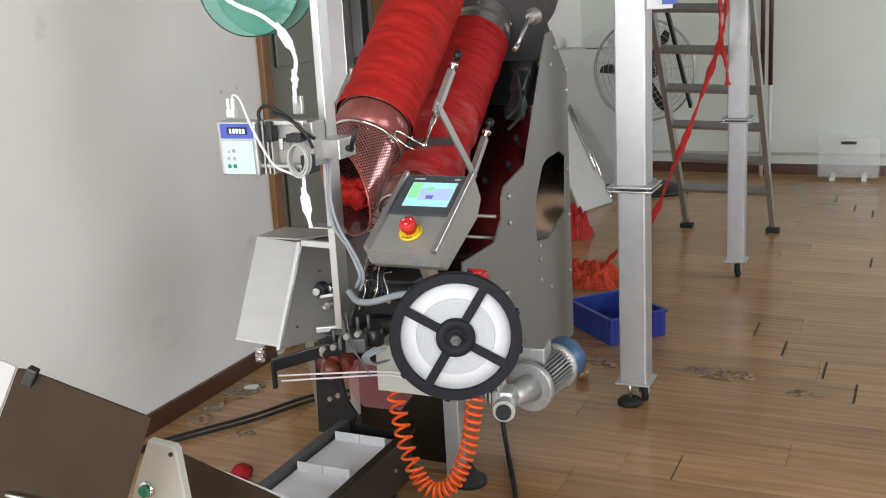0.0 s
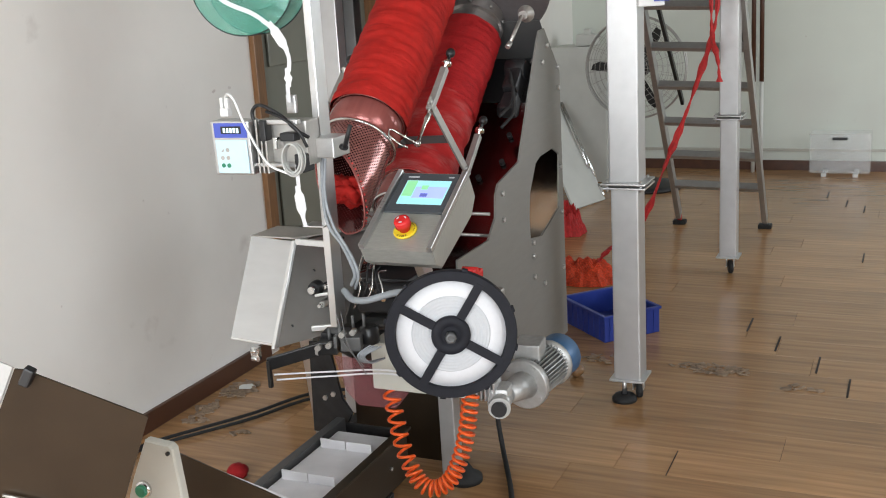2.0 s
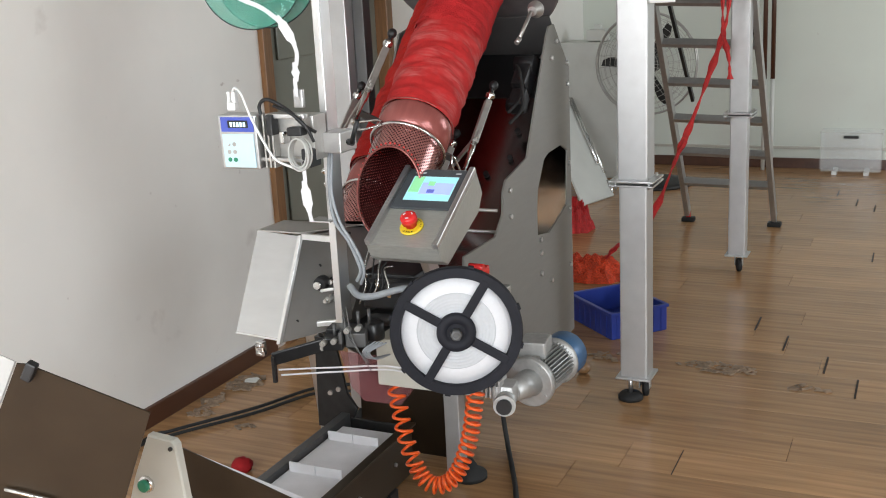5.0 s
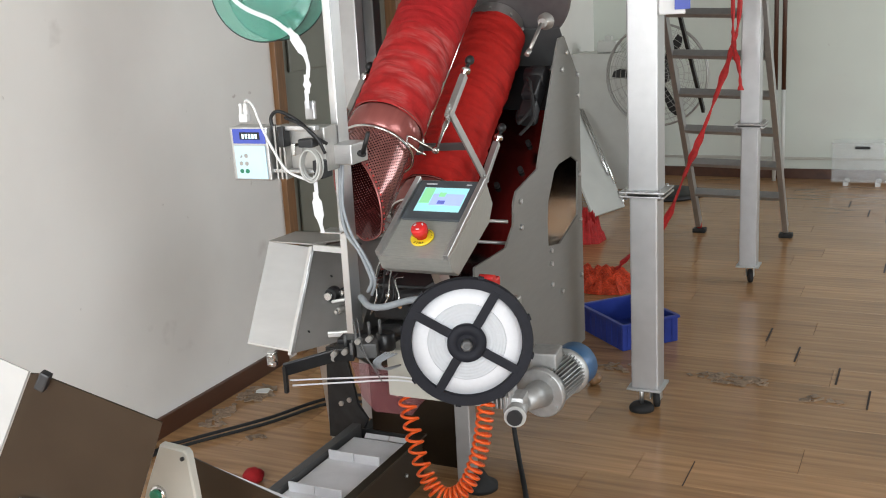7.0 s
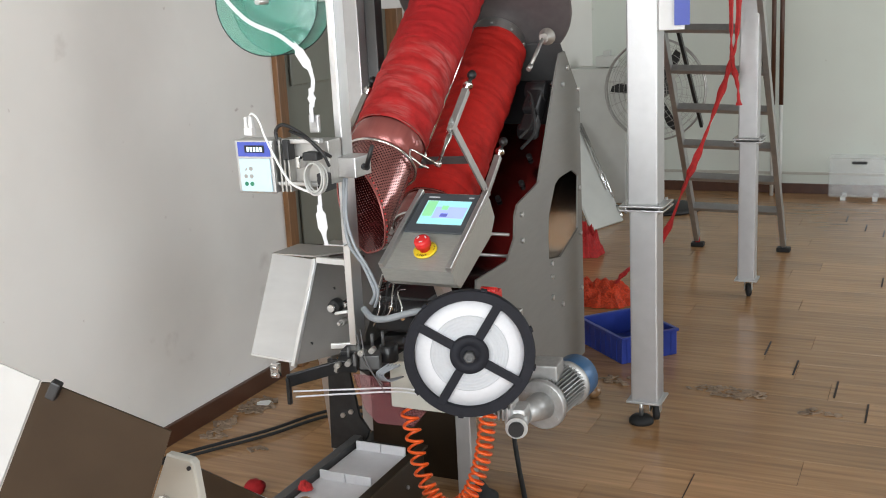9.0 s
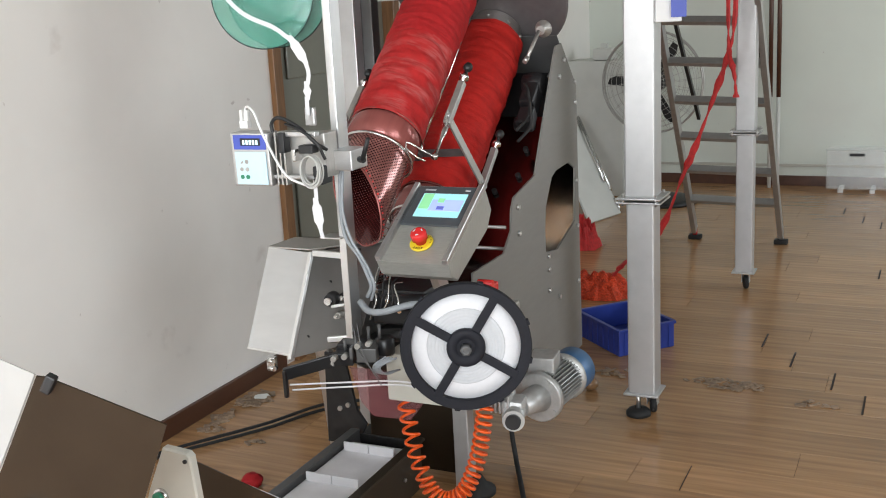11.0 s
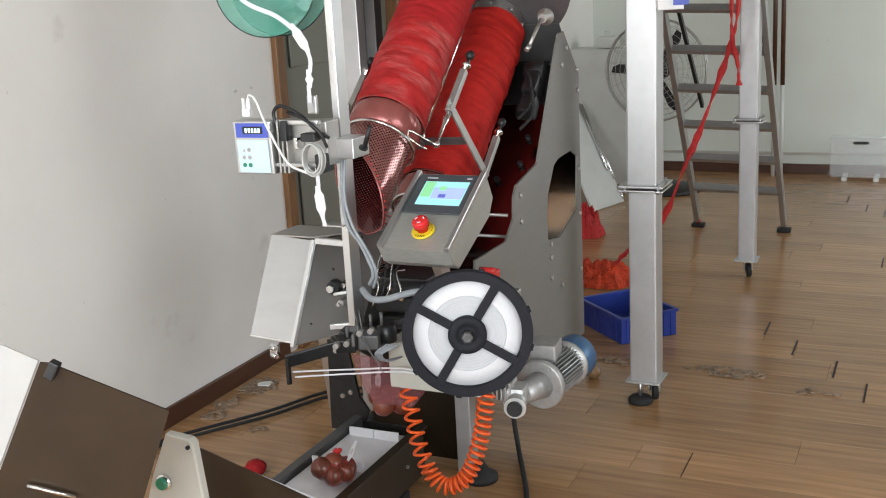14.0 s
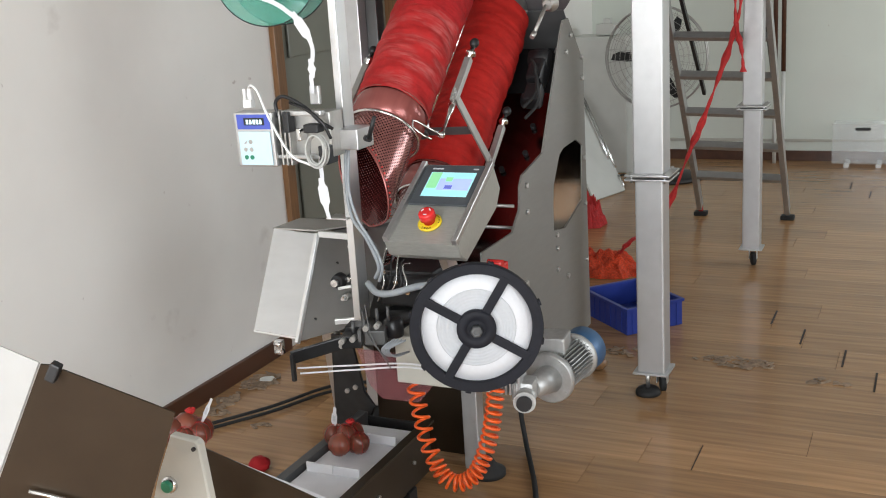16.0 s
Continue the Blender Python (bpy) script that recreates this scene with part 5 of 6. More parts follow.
for n, c, s, mm in (("terminal_block", (-1.218, 2.1, 1.18), (0.018, 0.03, 0.05), BLACK), ("connector", (-1.15, 2.1, 1.165), (0.04, 0.03, 0.02), BLACK), ("cable_gland", (-1.128, 2.12, 1.10), (0.025, 0.05, 0.045), BLACK), ("bracket_rail", (-1.18, 2.105, 1.2), (0.11, 0.02, 0.012), STEEL), ("bracket_rail", (-1.19, 2.105, 1.095), (0.13, 0.02, 0.01), STEEL), ("hose_clip", (-1.185, 2.1, 1.15), (0.012, 0.03, 0.03), CHROME)):
    bm = B()
    box(bm, c, s, None, 0.003)
    part(n, bm, mm, stand)
bm = B()
coil = []
for i in range(7 * 30):
    a, k = 2 * math.pi * i / 30, i / 30
    w = 0.002 * math.sin(k * 2.3)
    coil.append((-1.135 + (0.025 + w) * math.cos(a) + w, 2.07 + 0.003 * k, 1.115 + (0.037 + w) * math.sin(a) - w))
sweep(bm, coil, 0.0026, 6)
part("cable_coil", bm, CABLE, stand, "coiled pale grey cable")
bm = B()
sweep(bm, curve([(-1.323, 2.1, 1.215), (-1.325, 2.1, 1.25), (-1.31, 2.09, 1.268), (-1.285, 2.08, 1.255), (-1.262, 2.075, 1.205), (-1.225, 2.07, 1.14), (-1.195, 2.07, 1.1), (-1.15, 2.075, 1.08)], 8), 0.0033, 8)
part("white_cord", bm, WHITEP, stand)
bm = B()
box(bm, (-1.326, 2.1, 1.224), (0.024, 0.02, 0.02), None, 0.003)
for dx in (-0.008, 0.008):
    box(bm, (-1.326 + dx, 2.1, 1.245), (0.008, 0.014, 0.03), None, 0.003)
part("plug", bm, WHITEP, stand, "white cord plug")
bm = B()
sweep(bm, curve([(-1.245, 2.1, 1.19), (-1.25, 2.1, 1.225), (-1.225, 2.1, 1.24), (-1.17, 2.1, 1.215), (-1.13, 2.1, 1.18), (-1.11, 2.12, 1.16)], 8), 0.0045, 8)
sweep(bm, curve([(-1.21, 2.1, 1.225), (-1.16, 2.09, 1.21), (-1.12, 2.09, 1.18), (-1.105, 2.1, 1.14)], 8), 0.004, 8)
part("black_lead", bm, BLACK, stand)
bm = B()
sweep(bm, curve([(-1.12, 2.19, 1.12), (-1.123, 2.185, 1.0), (-1.112, 2.18, 0.93), (-1.072, 2.17, 0.883), (-1.046, 2.16, 0.842), (-1.037, 2.16, 0.81), (-1.055, 2.17, 0.78)], 10), 0.005, 10)
part("thick_cable", bm, SLEEVE, stand)
bm = B()
sweep(bm, curve([(-1.112, 2.19, 1.1), (-1.115, 2.18, 1.0), (-1.092, 2.17, 0.93), (-1.06, 2.165, 0.883), (-1.037, 2.16, 0.845), (-1.028, 2.16, 0.81), (-1.045, 2.17, 0.772)], 10), 0.004, 8)
part("sleeved_cable", bm, SLEEVE, stand)


def tag_outline(w, h):
    return [(-w * 0.25, h / 2 + 0.016), (w * 0.25, h / 2 + 0.016), (w * 0.3, h / 2), (w / 2, h / 2 - 0.008), (w / 2, -h / 2 + 0.006), (w * 0.3, -h / 2 - 0.004), (w * 0.2, -h / 2 - 0.016), (-w * 0.2, -h / 2 - 0.016), (-w * 0.3, -h / 2 - 0.004), (-w / 2, -h / 2 + 0.006), (-w / 2, h / 2 - 0.008), (-w * 0.3, h / 2)]


def face_frame(c, lean):
    return pose(*c, 90, 0, 0) @ pose(0, 0, 0, 0, 0, lean)


tags = thing("tag_strip", (-1.17, 2.15, 0.94), "chain of white paper tags running down to the clipping head", "paper tags")
for c, lean, w, h in (((-1.188, 2.15, 1.398), 33, 0.026, 0.05), ((-1.171, 2.15, 1.3), 2, 0.024, 0.014), ((-1.17, 2.152, 0.993), 6, 0.028, 0.05)):
    bm = B()
    prism(bm, tag_outline(w, h), face_frame(c, lean), 0.0012)
    part("paper_tag", bm, PAPER, tags)
for ctrl in ([(-1.5, 2.2, 1.62), (-1.36, 2.16, 1.5), (-1.26, 2.155, 1.455), (-1.222, 2.152, 1.432), (-1.205, 2.15, 1.42)], [(-1.172, 2.15, 1.372), (-1.164, 2.15, 1.345), (-1.168, 2.15, 1.315)], [(-1.175, 2.15, 1.285), (-1.178, 2.155, 1.24)], [(-1.172, 2.152, 1.09), (-1.171, 2.152, 1.03)], [(-1.168, 2.152, 0.96), (-1.163, 2.155, 0.93)]):
    bm = B()
    pp = curve(ctrl, 8)
    for p, q in zip(pp, pp[1:]):
        bar(bm, p, q, 0.011, 0.0012, (0, 1, 0), 0)
    part("tag_neck", bm, PAPER, tags)
bm = B()
box(bm, (-1.177, 2.165, 1.235), (0.026, 0.012, 0.045), None, 0.002)
part("tag_guide", bm, STEEL, stand, "small framed steel tag guide")
bm = B()
box(bm, (-1.155, 2.2, 0.925), (0.06, 0.05, 0.004), None, 0.001)
part("tag_slot", bm, STEEL, stand)
gd = thing("tag_reel", (-1.33, 2.32, 1.55), "pale green translucent reel disc holding white tag stock", "reel")
for dy in (0.0, 0.07):
    bm = B()
    gm = pose(-1.34, 2.24 + dy, 1.535, 90, 0, 12)
    lathe(bm, gm, [(0.135, -0.0015), (0.137, 0), (0.135, 0.0015)], 64)
    flange = part("green_flange", bm, GREENGL, gd)
    bm = B()
    ring_at(bm, gm, 0.137, 0, 0.0016, 64)
    part("dark_edge", bm, BLACK, flange)
bm = B()
lathe(bm, pose(-1.34, 2.30, 1.535, 90, 0, 12), [(0.075, 0), (0.075, 0.05)], 48)
part("tag_roll", bm, PAPER, gd)
bm = B()
rod(bm, (-1.34, 2.36, 1.535), (-1.34, 2.2, 1.535), 0.008)
bar(bm, (-1.34, 2.34, 1.535), (-1.13, 2.25, 1.54), 0.02, 0.02)
part("reel_axle", bm, STEEL, gd)

# ---- discharge conveyor ----
CX, CT = -1.262, 0.19
CY0, CY1 = 1.3, 2.60
conv = thing("discharge_conveyor", (CX, 2.0, 0), "low conveyor with a white flighted belt between dark steel sides", "conveyor")
for s in (-1, 1):
    bm = B()
    x = CX + s * 0.105
    box(bm, (x, (CY0 + CY1) / 2, 0.122), (0.012, CY1 - CY0, 0.155), None, 0.002)
    box(bm, (x + s * 0.008, (CY0 + CY1) / 2, 0.203), (0.03, CY1 - CY0, 0.008), None, 0.002)
    part("side_rail", bm, DARKBRN if s > 0 else DARKGREY, conv)
    for k in range(5):
        bm = B()
        rod(bm, (x + s * 0.006, 1.6 + 0.22 * k, 0.12), (x + s * 0.013, 1.6 + 0.22 * k, 0.12), 0.006, seg=6)
        part("bolt", bm, STEEL, conv)
    for y in (1.5, 2.45):
        bm = B()
        box(bm, (x, y, 0.024), (0.03, 0.05, 0.048), None, 0.003)
        part("conveyor_foot", bm, DARKST, conv)
bm = B()
box(bm, (CX, CY1 + 0.004, 0.12), (0.2, 0.008, 0.14), None, 0.002)
part("end_plate", bm, DARKST, conv)
bm = B()
box(bm, (CX, (CY0 + CY1) / 2, CT - 0.004), (0.184, CY1 - CY0 - 0.12, 0.008), None, 0.002)
part("belt", bm, BELT, conv, "white conveyor belt with faint stains")
bm = B()
bar(bm, (-1.215, 2.07, 0.19), (-1.395, 1.815, 0.425), 0.11, 0.012, (0, 0.7, 0.7), 0.002)
part("inclined_belt", bm, BELT, conv, "short inclined belt rising into the hopper")
# flights ride round the belt loop
NF, PITCH, SPEED = 14, 0.215, 0.3525
bm = B()
for s in (-1, 1):
    box(bm, (s * 0.0425, 0, 0.0145), (0.083, 0.006, 0.029), None, 0.002)
first = part("flight", bm, BELT, conv, local=True)
flights = [first]
for i in range(NF - 1):
    f = first.copy()
    scene.collection.objects.link(f)
    flights.append(f)
RR = 0.06
LOOP = NF * PITCH
RUN = (LOOP - 2 * math.pi * RR) / 2
YTOP = 2.54


def on_loop(s):
    """The pose of a flight after s metres along the belt loop, in the conveyor's space."""
    s %= LOOP
    zc = CT - RR
    if s < RUN:
        y, z, a = YTOP - s, CT, 0.0
    elif s < RUN + math.pi * RR:
        a = (s - RUN) / RR
        y, z = YTOP - RUN - RR * math.sin(a), zc + RR * math.cos(a)
    elif s < 2 * RUN + math.pi * RR:
        a = math.pi
        y, z = YTOP - RUN + (s - RUN - math.pi * RR), zc - RR
    else:
        a = math.pi + (s - 2 * RUN - math.pi * RR) / RR
        y, z = YTOP - RR * math.sin(a), zc + RR * math.cos(a)
    return pose(0, y - 2.0, z, math.degrees(a), 0, 0)


# ---- collecting hopper with its control box, close to the camera ----
hop = thing("collecting_hopper", (-0.95, 1.2, 0.0), "bronze-filmed sheet steel collecting hopper with a pale inside", "hopper")


def sheet(name, pts, thick, mm, parent, label=""):
    bm = B()
    n = (Vector(pts[1]) - Vector(pts[0])).cross(Vector(pts[2]) - Vector(pts[0])).normalized() * thick
    a = [bm.verts.new(Vector(p)) for p in pts]
    b = [bm.verts.new(Vector(p) + n) for p in pts]
    bm.faces.new(a), bm.faces.new(b[::-1])
    for i in range(len(pts)):
        bm.faces.new((a[i], a[(i + 1) % len(pts)], b[(i + 1) % len(pts)], b[i]))
    return part(name, bm, mm, parent, label)


sheet("side_sheet", [(-0.985, 1.024, 0.986), (-0.972, 1.03, 0.984), (-0.826, 1.115, 0.891), (-0.939, 1.103, 0.63), (-1.151, 0.993, 0.681)], 0.003, BROWNST, hop, "bronze-coloured protective film on steel")
sheet("inner_sheet", [(-0.988, 1.024, 0.989), (-1.154, 0.993, 0.684), (-1.311, 1.023, 0.701), (-1.145, 1.054, 1.006)], 0.003, INNERST, hop, "pale satin inner sheet")
bm = B()
box(bm, (-0.963, 1.026, 0.976), (0.016, 0.016, 0.03), pose(0, 0, 0, 0, 30, 20), 0.003)
part("corner_clip", bm, BLACK, hop, "black corner clip")
bm = B()
rod(bm, (-1.048, 1.02, 0.774), (-0.984, 1.055, 0.747), 0.0035)
part("hinge_rod", bm, CHROME, hop)
sheet("front_sheet", [(-1.17, 1.5, 0.642), (-1.09, 1.5, 0.62), (-0.908, 1.5, 0.571), (-0.65, 1.5, 0.497), (-0.65, 1.5, 0.2), (-1.17, 1.5, 0.2)], 0.003, BROWNST, hop)
for x, y in ((-1.1, 1.08), (-1.1, 1.5), (-0.75, 1.5), (-0.9, 1.1)):
    bm = B()
    box(bm, (x, y, 0.26), (0.03, 0.03, 0.52), None, 0.003)
    part("leg", bm, STEELD, hop)
cbx = thing("button_box", (-0.98, 1.32, 0.52), "cream control box with a green push button", "control box")
bm = B()
prism(bm, [(-1.005, 0.749), (-0.952, 0.745), (-0.945, 0.738), (-0.925, 0.52), (-1.10, 0.52), (-1.045, 0.66)], Matrix(((1, 0, 0, 0), (0, 0, 1, 1.3), (0, 1, 0, 0), (0, 0, 0, 1))), 0.02, 0.003)
part("housing", bm, CREAM, cbx)
bm = B()
lathe(bm, pose(-1.018, 1.302, 0.653, 90, 0, 0), [(0.0155, 0), (0.0155, 0.008), (0.012, 0.01)], 30)
part("button_collar", bm, CHROME, cbx, "chrome button collar")
bm = B()
lathe(bm, pose(-1.018, 1.293, 0.653, 90, 0, 0), [(0.0115, 0), (0.0115, 0.007), (0.009, 0.008)], 24)
part("push_button", bm, GREENB, cbx, "green push button")
bm = B()
rod(bm, (-0.955, 1.3, 0.73), (-0.955, 1.296, 0.73), 0.004, seg=8)
part("screw", bm, DARKST, cbx)

# ---- bags and loose onions on the move ----


def onion_bag(label, n, r, tag, seed):
    """Onions in a drawn red net with a white paper tag."""
    rnd = random.Random(seed)
    ob = thing("onion_bag", (0, 0, 0), label, "onion bag", "bags of onions")
    cs = []
    for i in range(n):
        a = 2 * math.pi * i / max(1, n - 1)
        c = Vector((0, 0, 0.012)) if i == 0 else Vector((r * 1.25 * math.cos(a), r * 1.25 * math.sin(a), rnd.uniform(-0.012, 0.01)))
        cs.append(c)
        bm = B()
        rr = r * rnd.uniform(0.88, 1.1)
        lathe(bm, Matrix.Translation(c) @ pose(0, 0, 0, rnd.uniform(-60, 60), rnd.uniform(-60, 60), 0), [(rr * 0.08, -rr), (rr * 0.55, -rr * 0.84), (rr * 0.93, -rr * 0.35), (rr, 0), (rr * 0.9, rr * 0.45), (rr * 0.5, rr * 0.85), (rr * 0.12, rr * 1.05), (rr * 0.05, rr * 1.2)], 18)
        part("onion", bm, ONION, ob)
    bm = B()
    for i, c in enumerate(cs):
        for k in range(4):
            a0 = k * 0.78 + i
            sweep(bm, [c + (Matrix.Rotation(a0, 3, "Z") @ Vector((0, math.cos(b), math.sin(b)))) * r * (1.04 + 0.03 * math.sin(5 * b + k)) for b in [2 * math.pi * j / 18 for j in range(18)]], 0.0005, 3, True)
    top = Vector((0.25 * r, 0.5 * r, r * 1.1))
    for i in range(5):
        lathe(bm, between(top, top + Vector((0.02 * math.cos(i * 1.3), 0.02 * math.sin(i * 1.3), 0.035)))[0], [(0.002, 0), (0.0035, 0.01), (0.005, 0.02)], 6)
    part("net", bm, REDRIB, ob, "red net drawn to a tuft")
    if tag:
        bm = B()
        prism(bm, tag_outline(0.024, 0.032), Matrix.Translation(top + Vector(tag[0])) @ pose(0, 0, 0, *tag[1]), 0.001)
        part("paper_tag", bm, PAPER, ob, "white paper tag")
        bm = B()
        prism(bm, [(-0.006, -0.008), (0.006, -0.008), (0.006, 0.008), (-0.006, 0.008)], Matrix.Translation(top + Vector(tag[0])) @ pose(0, 0, 0, *tag[1]) @ Matrix.Translation((0, 0, 0.0012)), 0.0004)
        part("printed_mark", bm, PAPER2, ob)
    return ob


bag_a = onion_bag("small red net bag of onions leaving the machine", 5, 0.029, None, 1)
bag_b = onion_bag("full red net bag of onions with a white tag", 7, 0.029, ((0.04, 0.01, 0.012), (60, 0, -35)), 2)
bag_c = onion_bag("red net bag of onions with an upright white tag", 5, 0.031, ((-0.045, -0.01, 0.02), (80, 0, -20)), 3)


def loose_onion(label, s, mm):
    bm = B()
    blob(bm, (0, 0, 0), s, None, 18, 0.12)
    return solid("loose_onion", bm, mm, label, "onion", group="loose onions")


on_a = loose_onion("brown onion rolling on the belt", (0.026, 0.021, 0.02), POTATO)
on_b = loose_onion("pale brown onion riding on the belt", (0.027, 0.023, 0.022), POTATO)
on_c = loose_onion("brown onion riding ahead of the bag", (0.022, 0.022, 0.021), POTATO)
bm = B()
prism(bm, tag_outline(0.024, 0.04), pose(0, 0, 0, 80, 0, 8), 0.001)
loose_tag = solid("paper_tag", bm, PAPER, "single white paper tag swinging below the clipping head", "paper tag")
scrap = heap("net_scrap", (0, 0), (0.024, 0.02), 0.03, "scrap of red net on the belt", REDRIB, 30)

# ---- laminate boards, laid along x in rows ----
PW, PL = 0.19, 1.21
Y0 = 3.671 - 9 * PW
board_meshes = {}


def board_mesh(n):
    key = round(n, 3)
    if key not in board_meshes:
        bm = B()
        box(bm, (0, 0, -0.005), (n - 0.0012, PW - 0.001, 0.01), None, 0.0008)
        me = bpy.data.meshes.new("board")
        bm.to_mesh(me)
        bm.free()
        me.materials.append(LAMINATE)
        board_meshes[key] = me
    return board_meshes[key]


rest = B()
r0 = int(math.floor((YB - Y0) / PW))
for r in range(r0, int((YF - Y0) / PW) + 1):
    y = Y0 + (r + 0.5) * PW
    joint = 0.041 - (r - 9) * 0.143 + (0.0 if 9 <= r <= 12 else 0.31 * ((r * 7) % 5))
    x = joint - PL * math.ceil((joint - XL) / PL)
    while x < XR:
        a, b = max(x, XL - 0.02), min(x + PL, XR + 0.02)
        if b - a > 0.02:
            if 2.0 < y < 6.6 and b > -2.3 and a < 1.2:
                o = new("board", board_mesh(b - a))
                o.location = ((a + b) / 2, y, 0)
                o.parent = floor
            else:
                box(rest, ((a + b) / 2, y, -0.005), (b - a - 0.0012, PW - 0.001, 0.01))
        x += PL
tagged(part("boards_beyond", rest, LAMINATE, floor), kind="stuff")
# open board ends
for x, y in ((-0.393, 4.4), (-0.2535, 4.186), (-0.0815, 3.98), (0.0405, 3.769), (-0.431, 2.995), (0.0, 5.6), (0.12, 5.4), (0.25, 5.2), (-0.29, 7.15), (-0.16, 6.9), (-0.05, 6.75)):
    bm = B()
    box(bm, (x, y, 0.0012), (0.007 if y > 3.5 else 0.0022, 0.178, 0.003))
    part("open_joint", bm, GAP, floor)


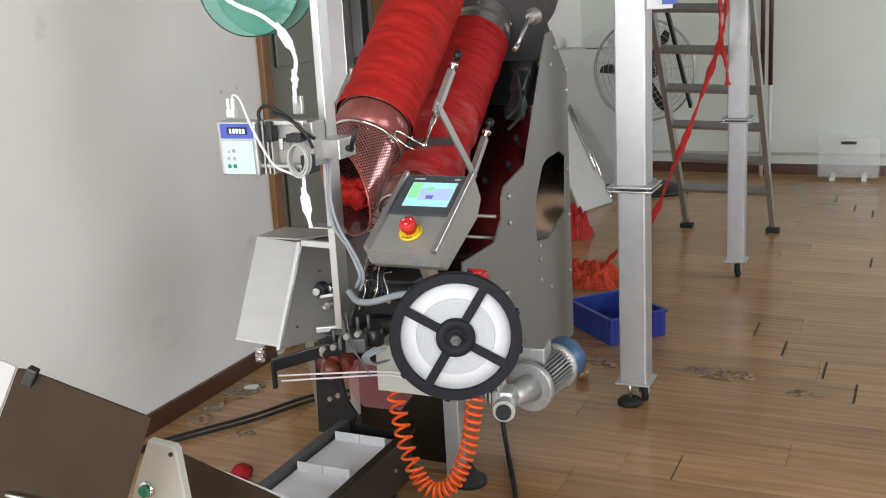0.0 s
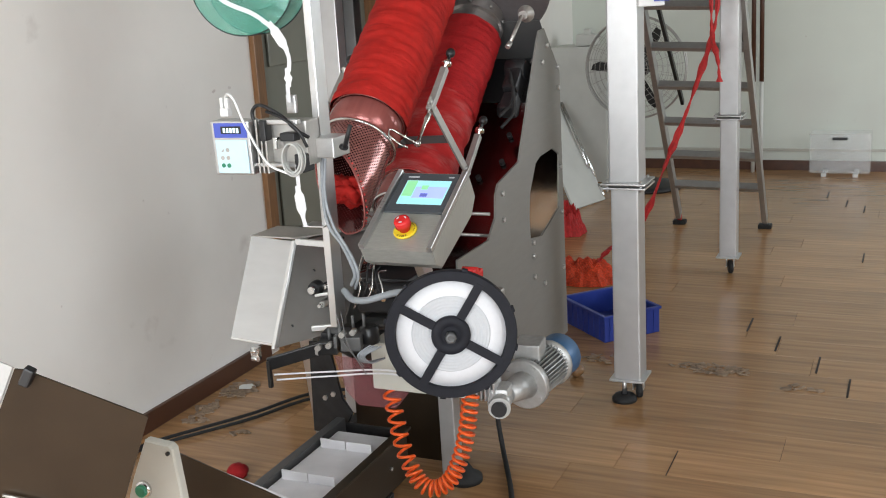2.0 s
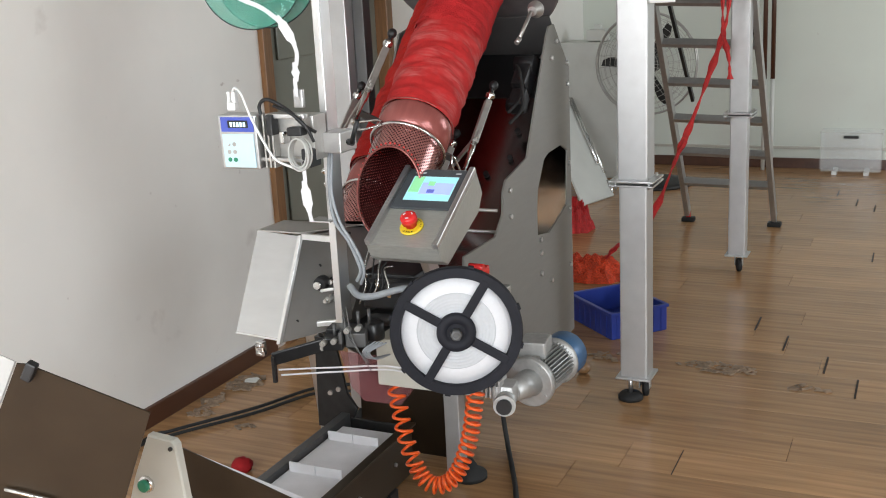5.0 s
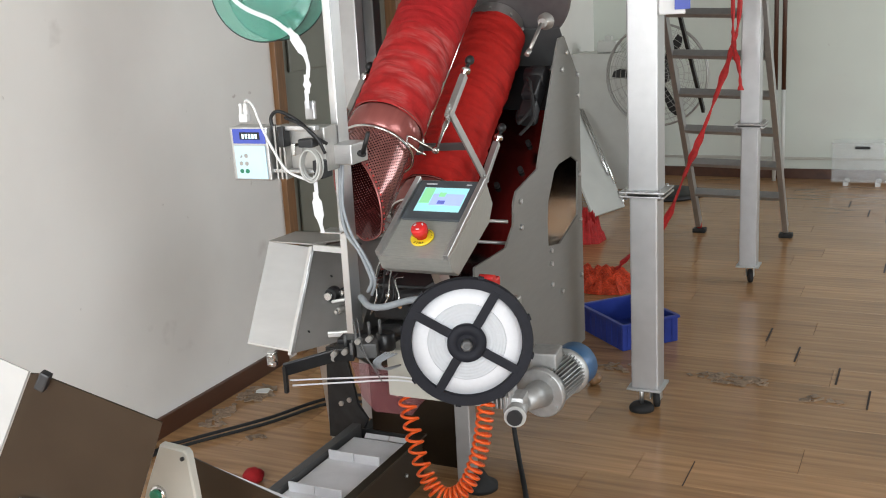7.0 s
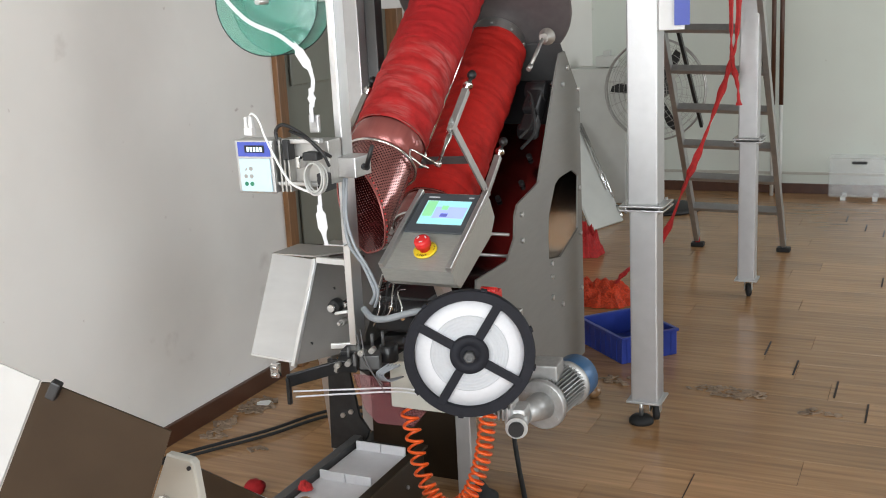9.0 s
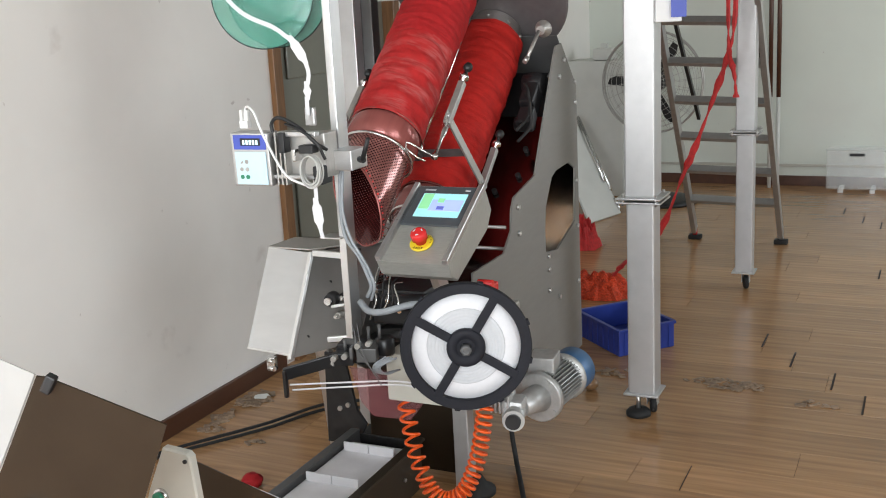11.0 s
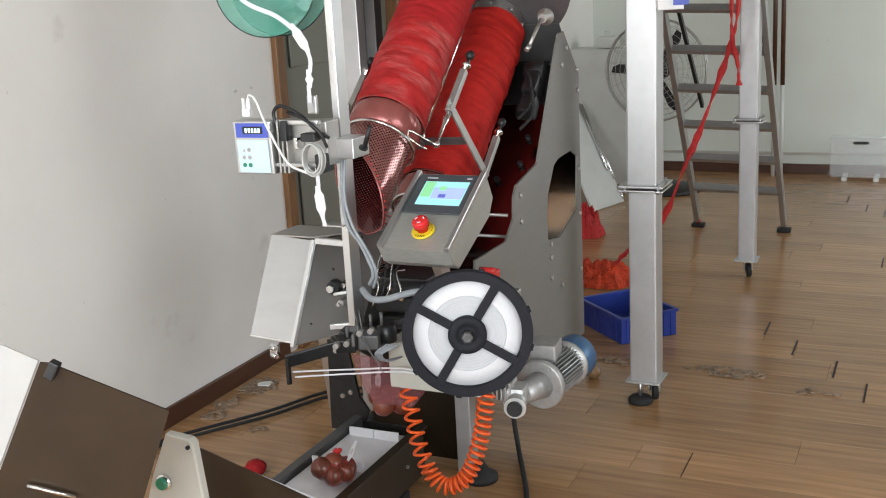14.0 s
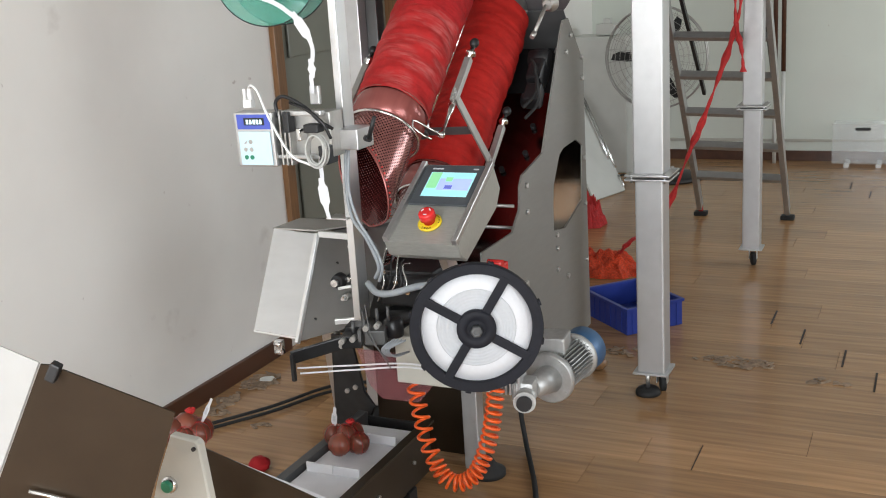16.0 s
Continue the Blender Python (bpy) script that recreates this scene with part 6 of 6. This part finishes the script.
MOVES = {
    "bag_a": [
        (0, -1.281, 2.42, 0.461),
        (0.1, -1.327, 2.44, 0.317),
        (0.2, -1.319, 2.346, 0.225),
        (0.4, -1.35, 2.233, 0.225),
        (0.6, -1.332, 2.173, 0.225),
        (0.8, -1.35, 2.129, 0.225),
        (1, -1.366, 2.089, 0.225),
        (2, -1.366, 1.6, 0.225),
        (16, -1.366, 1.6, 0.225),
    ],
    "on_a": [
        (0, -1.06, 2.5, 0.56),
        (7.1, -1.06, 2.5, 0.56),
        (7.4, -1.359, 2.498, 0.212),
        (7.6, -1.37, 2.46, 0.212),
        (7.8, -1.363, 2.399, 0.212),
        (8, -1.362, 2.31, 0.212),
        (8.2, -1.345, 2.22, 0.212),
        (8.4, -1.381, 2.181, 0.212),
        (9.6, -1.26, 1.781, 0.212),
        (16, -1.26, 1.781, 0.212),
    ],
    "on_b": [
        (0, -1.05, 2.52, 0.6),
        (7.15, -1.05, 2.52, 0.6),
        (7.4, -1.228, 2.419, 0.212),
        (7.6, -1.297, 2.471, 0.212),
        (7.8, -1.33, 2.46, 0.212),
        (8, -1.289, 2.39, 0.212),
        (8.2, -1.261, 2.328, 0.212),
        (8.4, -1.268, 2.311, 0.212),
        (8.6, -1.259, 2.223, 0.212),
        (8.8, -1.277, 2.181, 0.212),
        (10, -1.26, 1.781, 0.212),
        (16, -1.26, 1.781, 0.212),
    ],
    "on_c": [
        (0, -1.04, 2.54, 0.56),
        (11, -1.04, 2.54, 0.56),
        (11.3, -1.367, 2.348, 0.212),
        (11.5, -1.38, 2.292, 0.212),
        (11.7, -1.376, 2.216, 0.212),
        (11.9, -1.389, 2.144, 0.212),
        (13.1, -1.26, 1.744, 0.212),
        (16, -1.26, 1.744, 0.212),
    ],
    "scrap": [
        (0, -1.08, 2.54, 0.58),
        (8.2, -1.08, 2.54, 0.58),
        (8.4, -1.287, 2.49, 0.195),
        (8.6, -1.314, 2.405, 0.195),
        (8.8, -1.353, 2.331, 0.195),
        (9, -1.345, 2.238, 0.195),
        (9.2, -1.365, 2.183, 0.195),
        (10.4, -1.26, 1.783, 0.195),
        (16, -1.26, 1.783, 0.195),
    ],
    "bag_b": [
        (0, -1.06, 2.5, 0.56),
        (7, -1.06, 2.5, 0.56),
        (7.2, -1.223, 2.46, 0.345),
        (7.4, -1.17, 2.48, 0.371),
        (7.7, -1.06, 2.5, 0.56),
        (10.9, -1.06, 2.5, 0.56),
        (11.3, -1.233, 2.425, 0.24),
        (11.5, -1.231, 2.489, 0.24),
        (11.7, -1.239, 2.444, 0.24),
        (11.9, -1.237, 2.424, 0.24),
        (12.1, -1.22, 2.393, 0.24),
        (12.3, -1.243, 2.415, 0.24),
        (12.5, -1.353, 2.5, 0.231),
        (12.7, -1.362, 2.5, 0.284),
        (12.9, -1.293, 2.5, 0.291),
        (13.1, -1.266, 2.5, 0.278),
        (13.3, -1.228, 2.448, 0.235),
        (13.5, -1.221, 2.383, 0.235),
        (13.7, -1.231, 2.324, 0.235),
        (13.9, -1.224, 2.236, 0.235),
        (14.1, -1.231, 2.168, 0.235),
        (14.3, -1.239, 2.109, 0.235),
        (14.5, -1.231, 2.05, 0.262),
        (14.6, -1.227, 2.02, 0.29),
        (14.8, -1.244, 1.99, 0.31),
        (15, -1.264, 1.96, 0.335),
        (15.2, -1.281, 1.93, 0.367),
        (15.4, -1.294, 1.9, 0.408),
        (15.6, -1.328, 1.87, 0.428),
        (15.8, -1.36, 1.84, 0.468),
        (16, -1.401, 1.81, 0.484),
    ],
    "bag_c": [
        (0, -1.03, 2.56, 0.56),
        (11.2, -1.03, 2.56, 0.56),
        (11.5, -1.22, 2.46, 0.355),
        (11.8, -1.171, 2.46, 0.365),
        (12.3, -1.188, 2.46, 0.36),
        (12.6, -1.23, 2.46, 0.467),
        (13, -1.231, 2.46, 0.466),
        (13.6, -1.237, 2.46, 0.444),
        (13.9, -1.181, 2.46, 0.343),
        (14.5, -1.182, 2.46, 0.333),
        (14.7, -1.229, 2.46, 0.442),
        (15.2, -1.241, 2.46, 0.44),
        (15.4, -1.274, 2.46, 0.43),
        (15.5, -1.246, 2.475, 0.24),
        (15.6, -1.275, 2.466, 0.24),
        (15.7, -1.286, 2.421, 0.24),
        (15.8, -1.301, 2.415, 0.24),
        (15.9, -1.291, 2.37, 0.24),
        (16, -1.287, 2.343, 0.24),
    ],
    "tag": [
        (0, -1.02, 2.5, 0.58),
        (7, -1.02, 2.5, 0.58),
        (7.2, -1.216, 2.4, 0.375),
        (7.4, -1.126, 2.4, 0.403),
        (7.8, -1.131, 2.4, 0.335),
        (8, -1.14, 2.4, 0.337),
        (8.2, -1.167, 2.4, 0.392),
        (8.5, -1.02, 2.5, 0.58),
        (11.5, -1.02, 2.5, 0.58),
        (11.7, -1.145, 2.4, 0.399),
        (11.9, -1.117, 2.4, 0.341),
        (12.2, -1.02, 2.5, 0.58),
        (14.4, -1.02, 2.5, 0.58),
        (14.6, -1.165, 2.4, 0.384),
        (14.8, -1.02, 2.5, 0.58),
        (15, -1.206, 2.36, 0.424),
        (15.1, -1.215, 2.36, 0.419),
        (15.2, -1.237, 2.36, 0.425),
        (15.3, -1.252, 2.36, 0.421),
        (15.45, -1.02, 2.5, 0.58),
        (16, -1.02, 2.5, 0.58),
    ],
}


def motions():
    swings = [(0, 0), (2.65, 0), (2.8, -3), (3.0, -12), (3.2, -29), (3.4, -44), (3.6, -58), (3.8, -72), (4.0, -83), (4.2, -92), (4.6, -113), (5.0, -136), (5.4, -159), (5.7, -174), (5.95, -180), (16, -180)]
    for ob in (carrier, holder):
        walk(ob, [(t, REL @ Matrix.Rotation(radians(a), 4, "Z")) for t, a in swings])
    for i, f in enumerate(flights):
        s0 = YTOP - 2.483 + i * PITCH
        walk(f, [(k / 20, on_loop(s0 + SPEED * k / 20)) for k in range(321)])
    movers = {"bag_a": bag_a, "bag_b": bag_b, "bag_c": bag_c, "on_a": on_a, "on_b": on_b, "on_c": on_c, "scrap": scrap, "tag": loose_tag}
    for n, rows in MOVES.items():
        walk(movers[n], [(t, pose(x, y, z)) for t, x, y, z in rows])


motions()
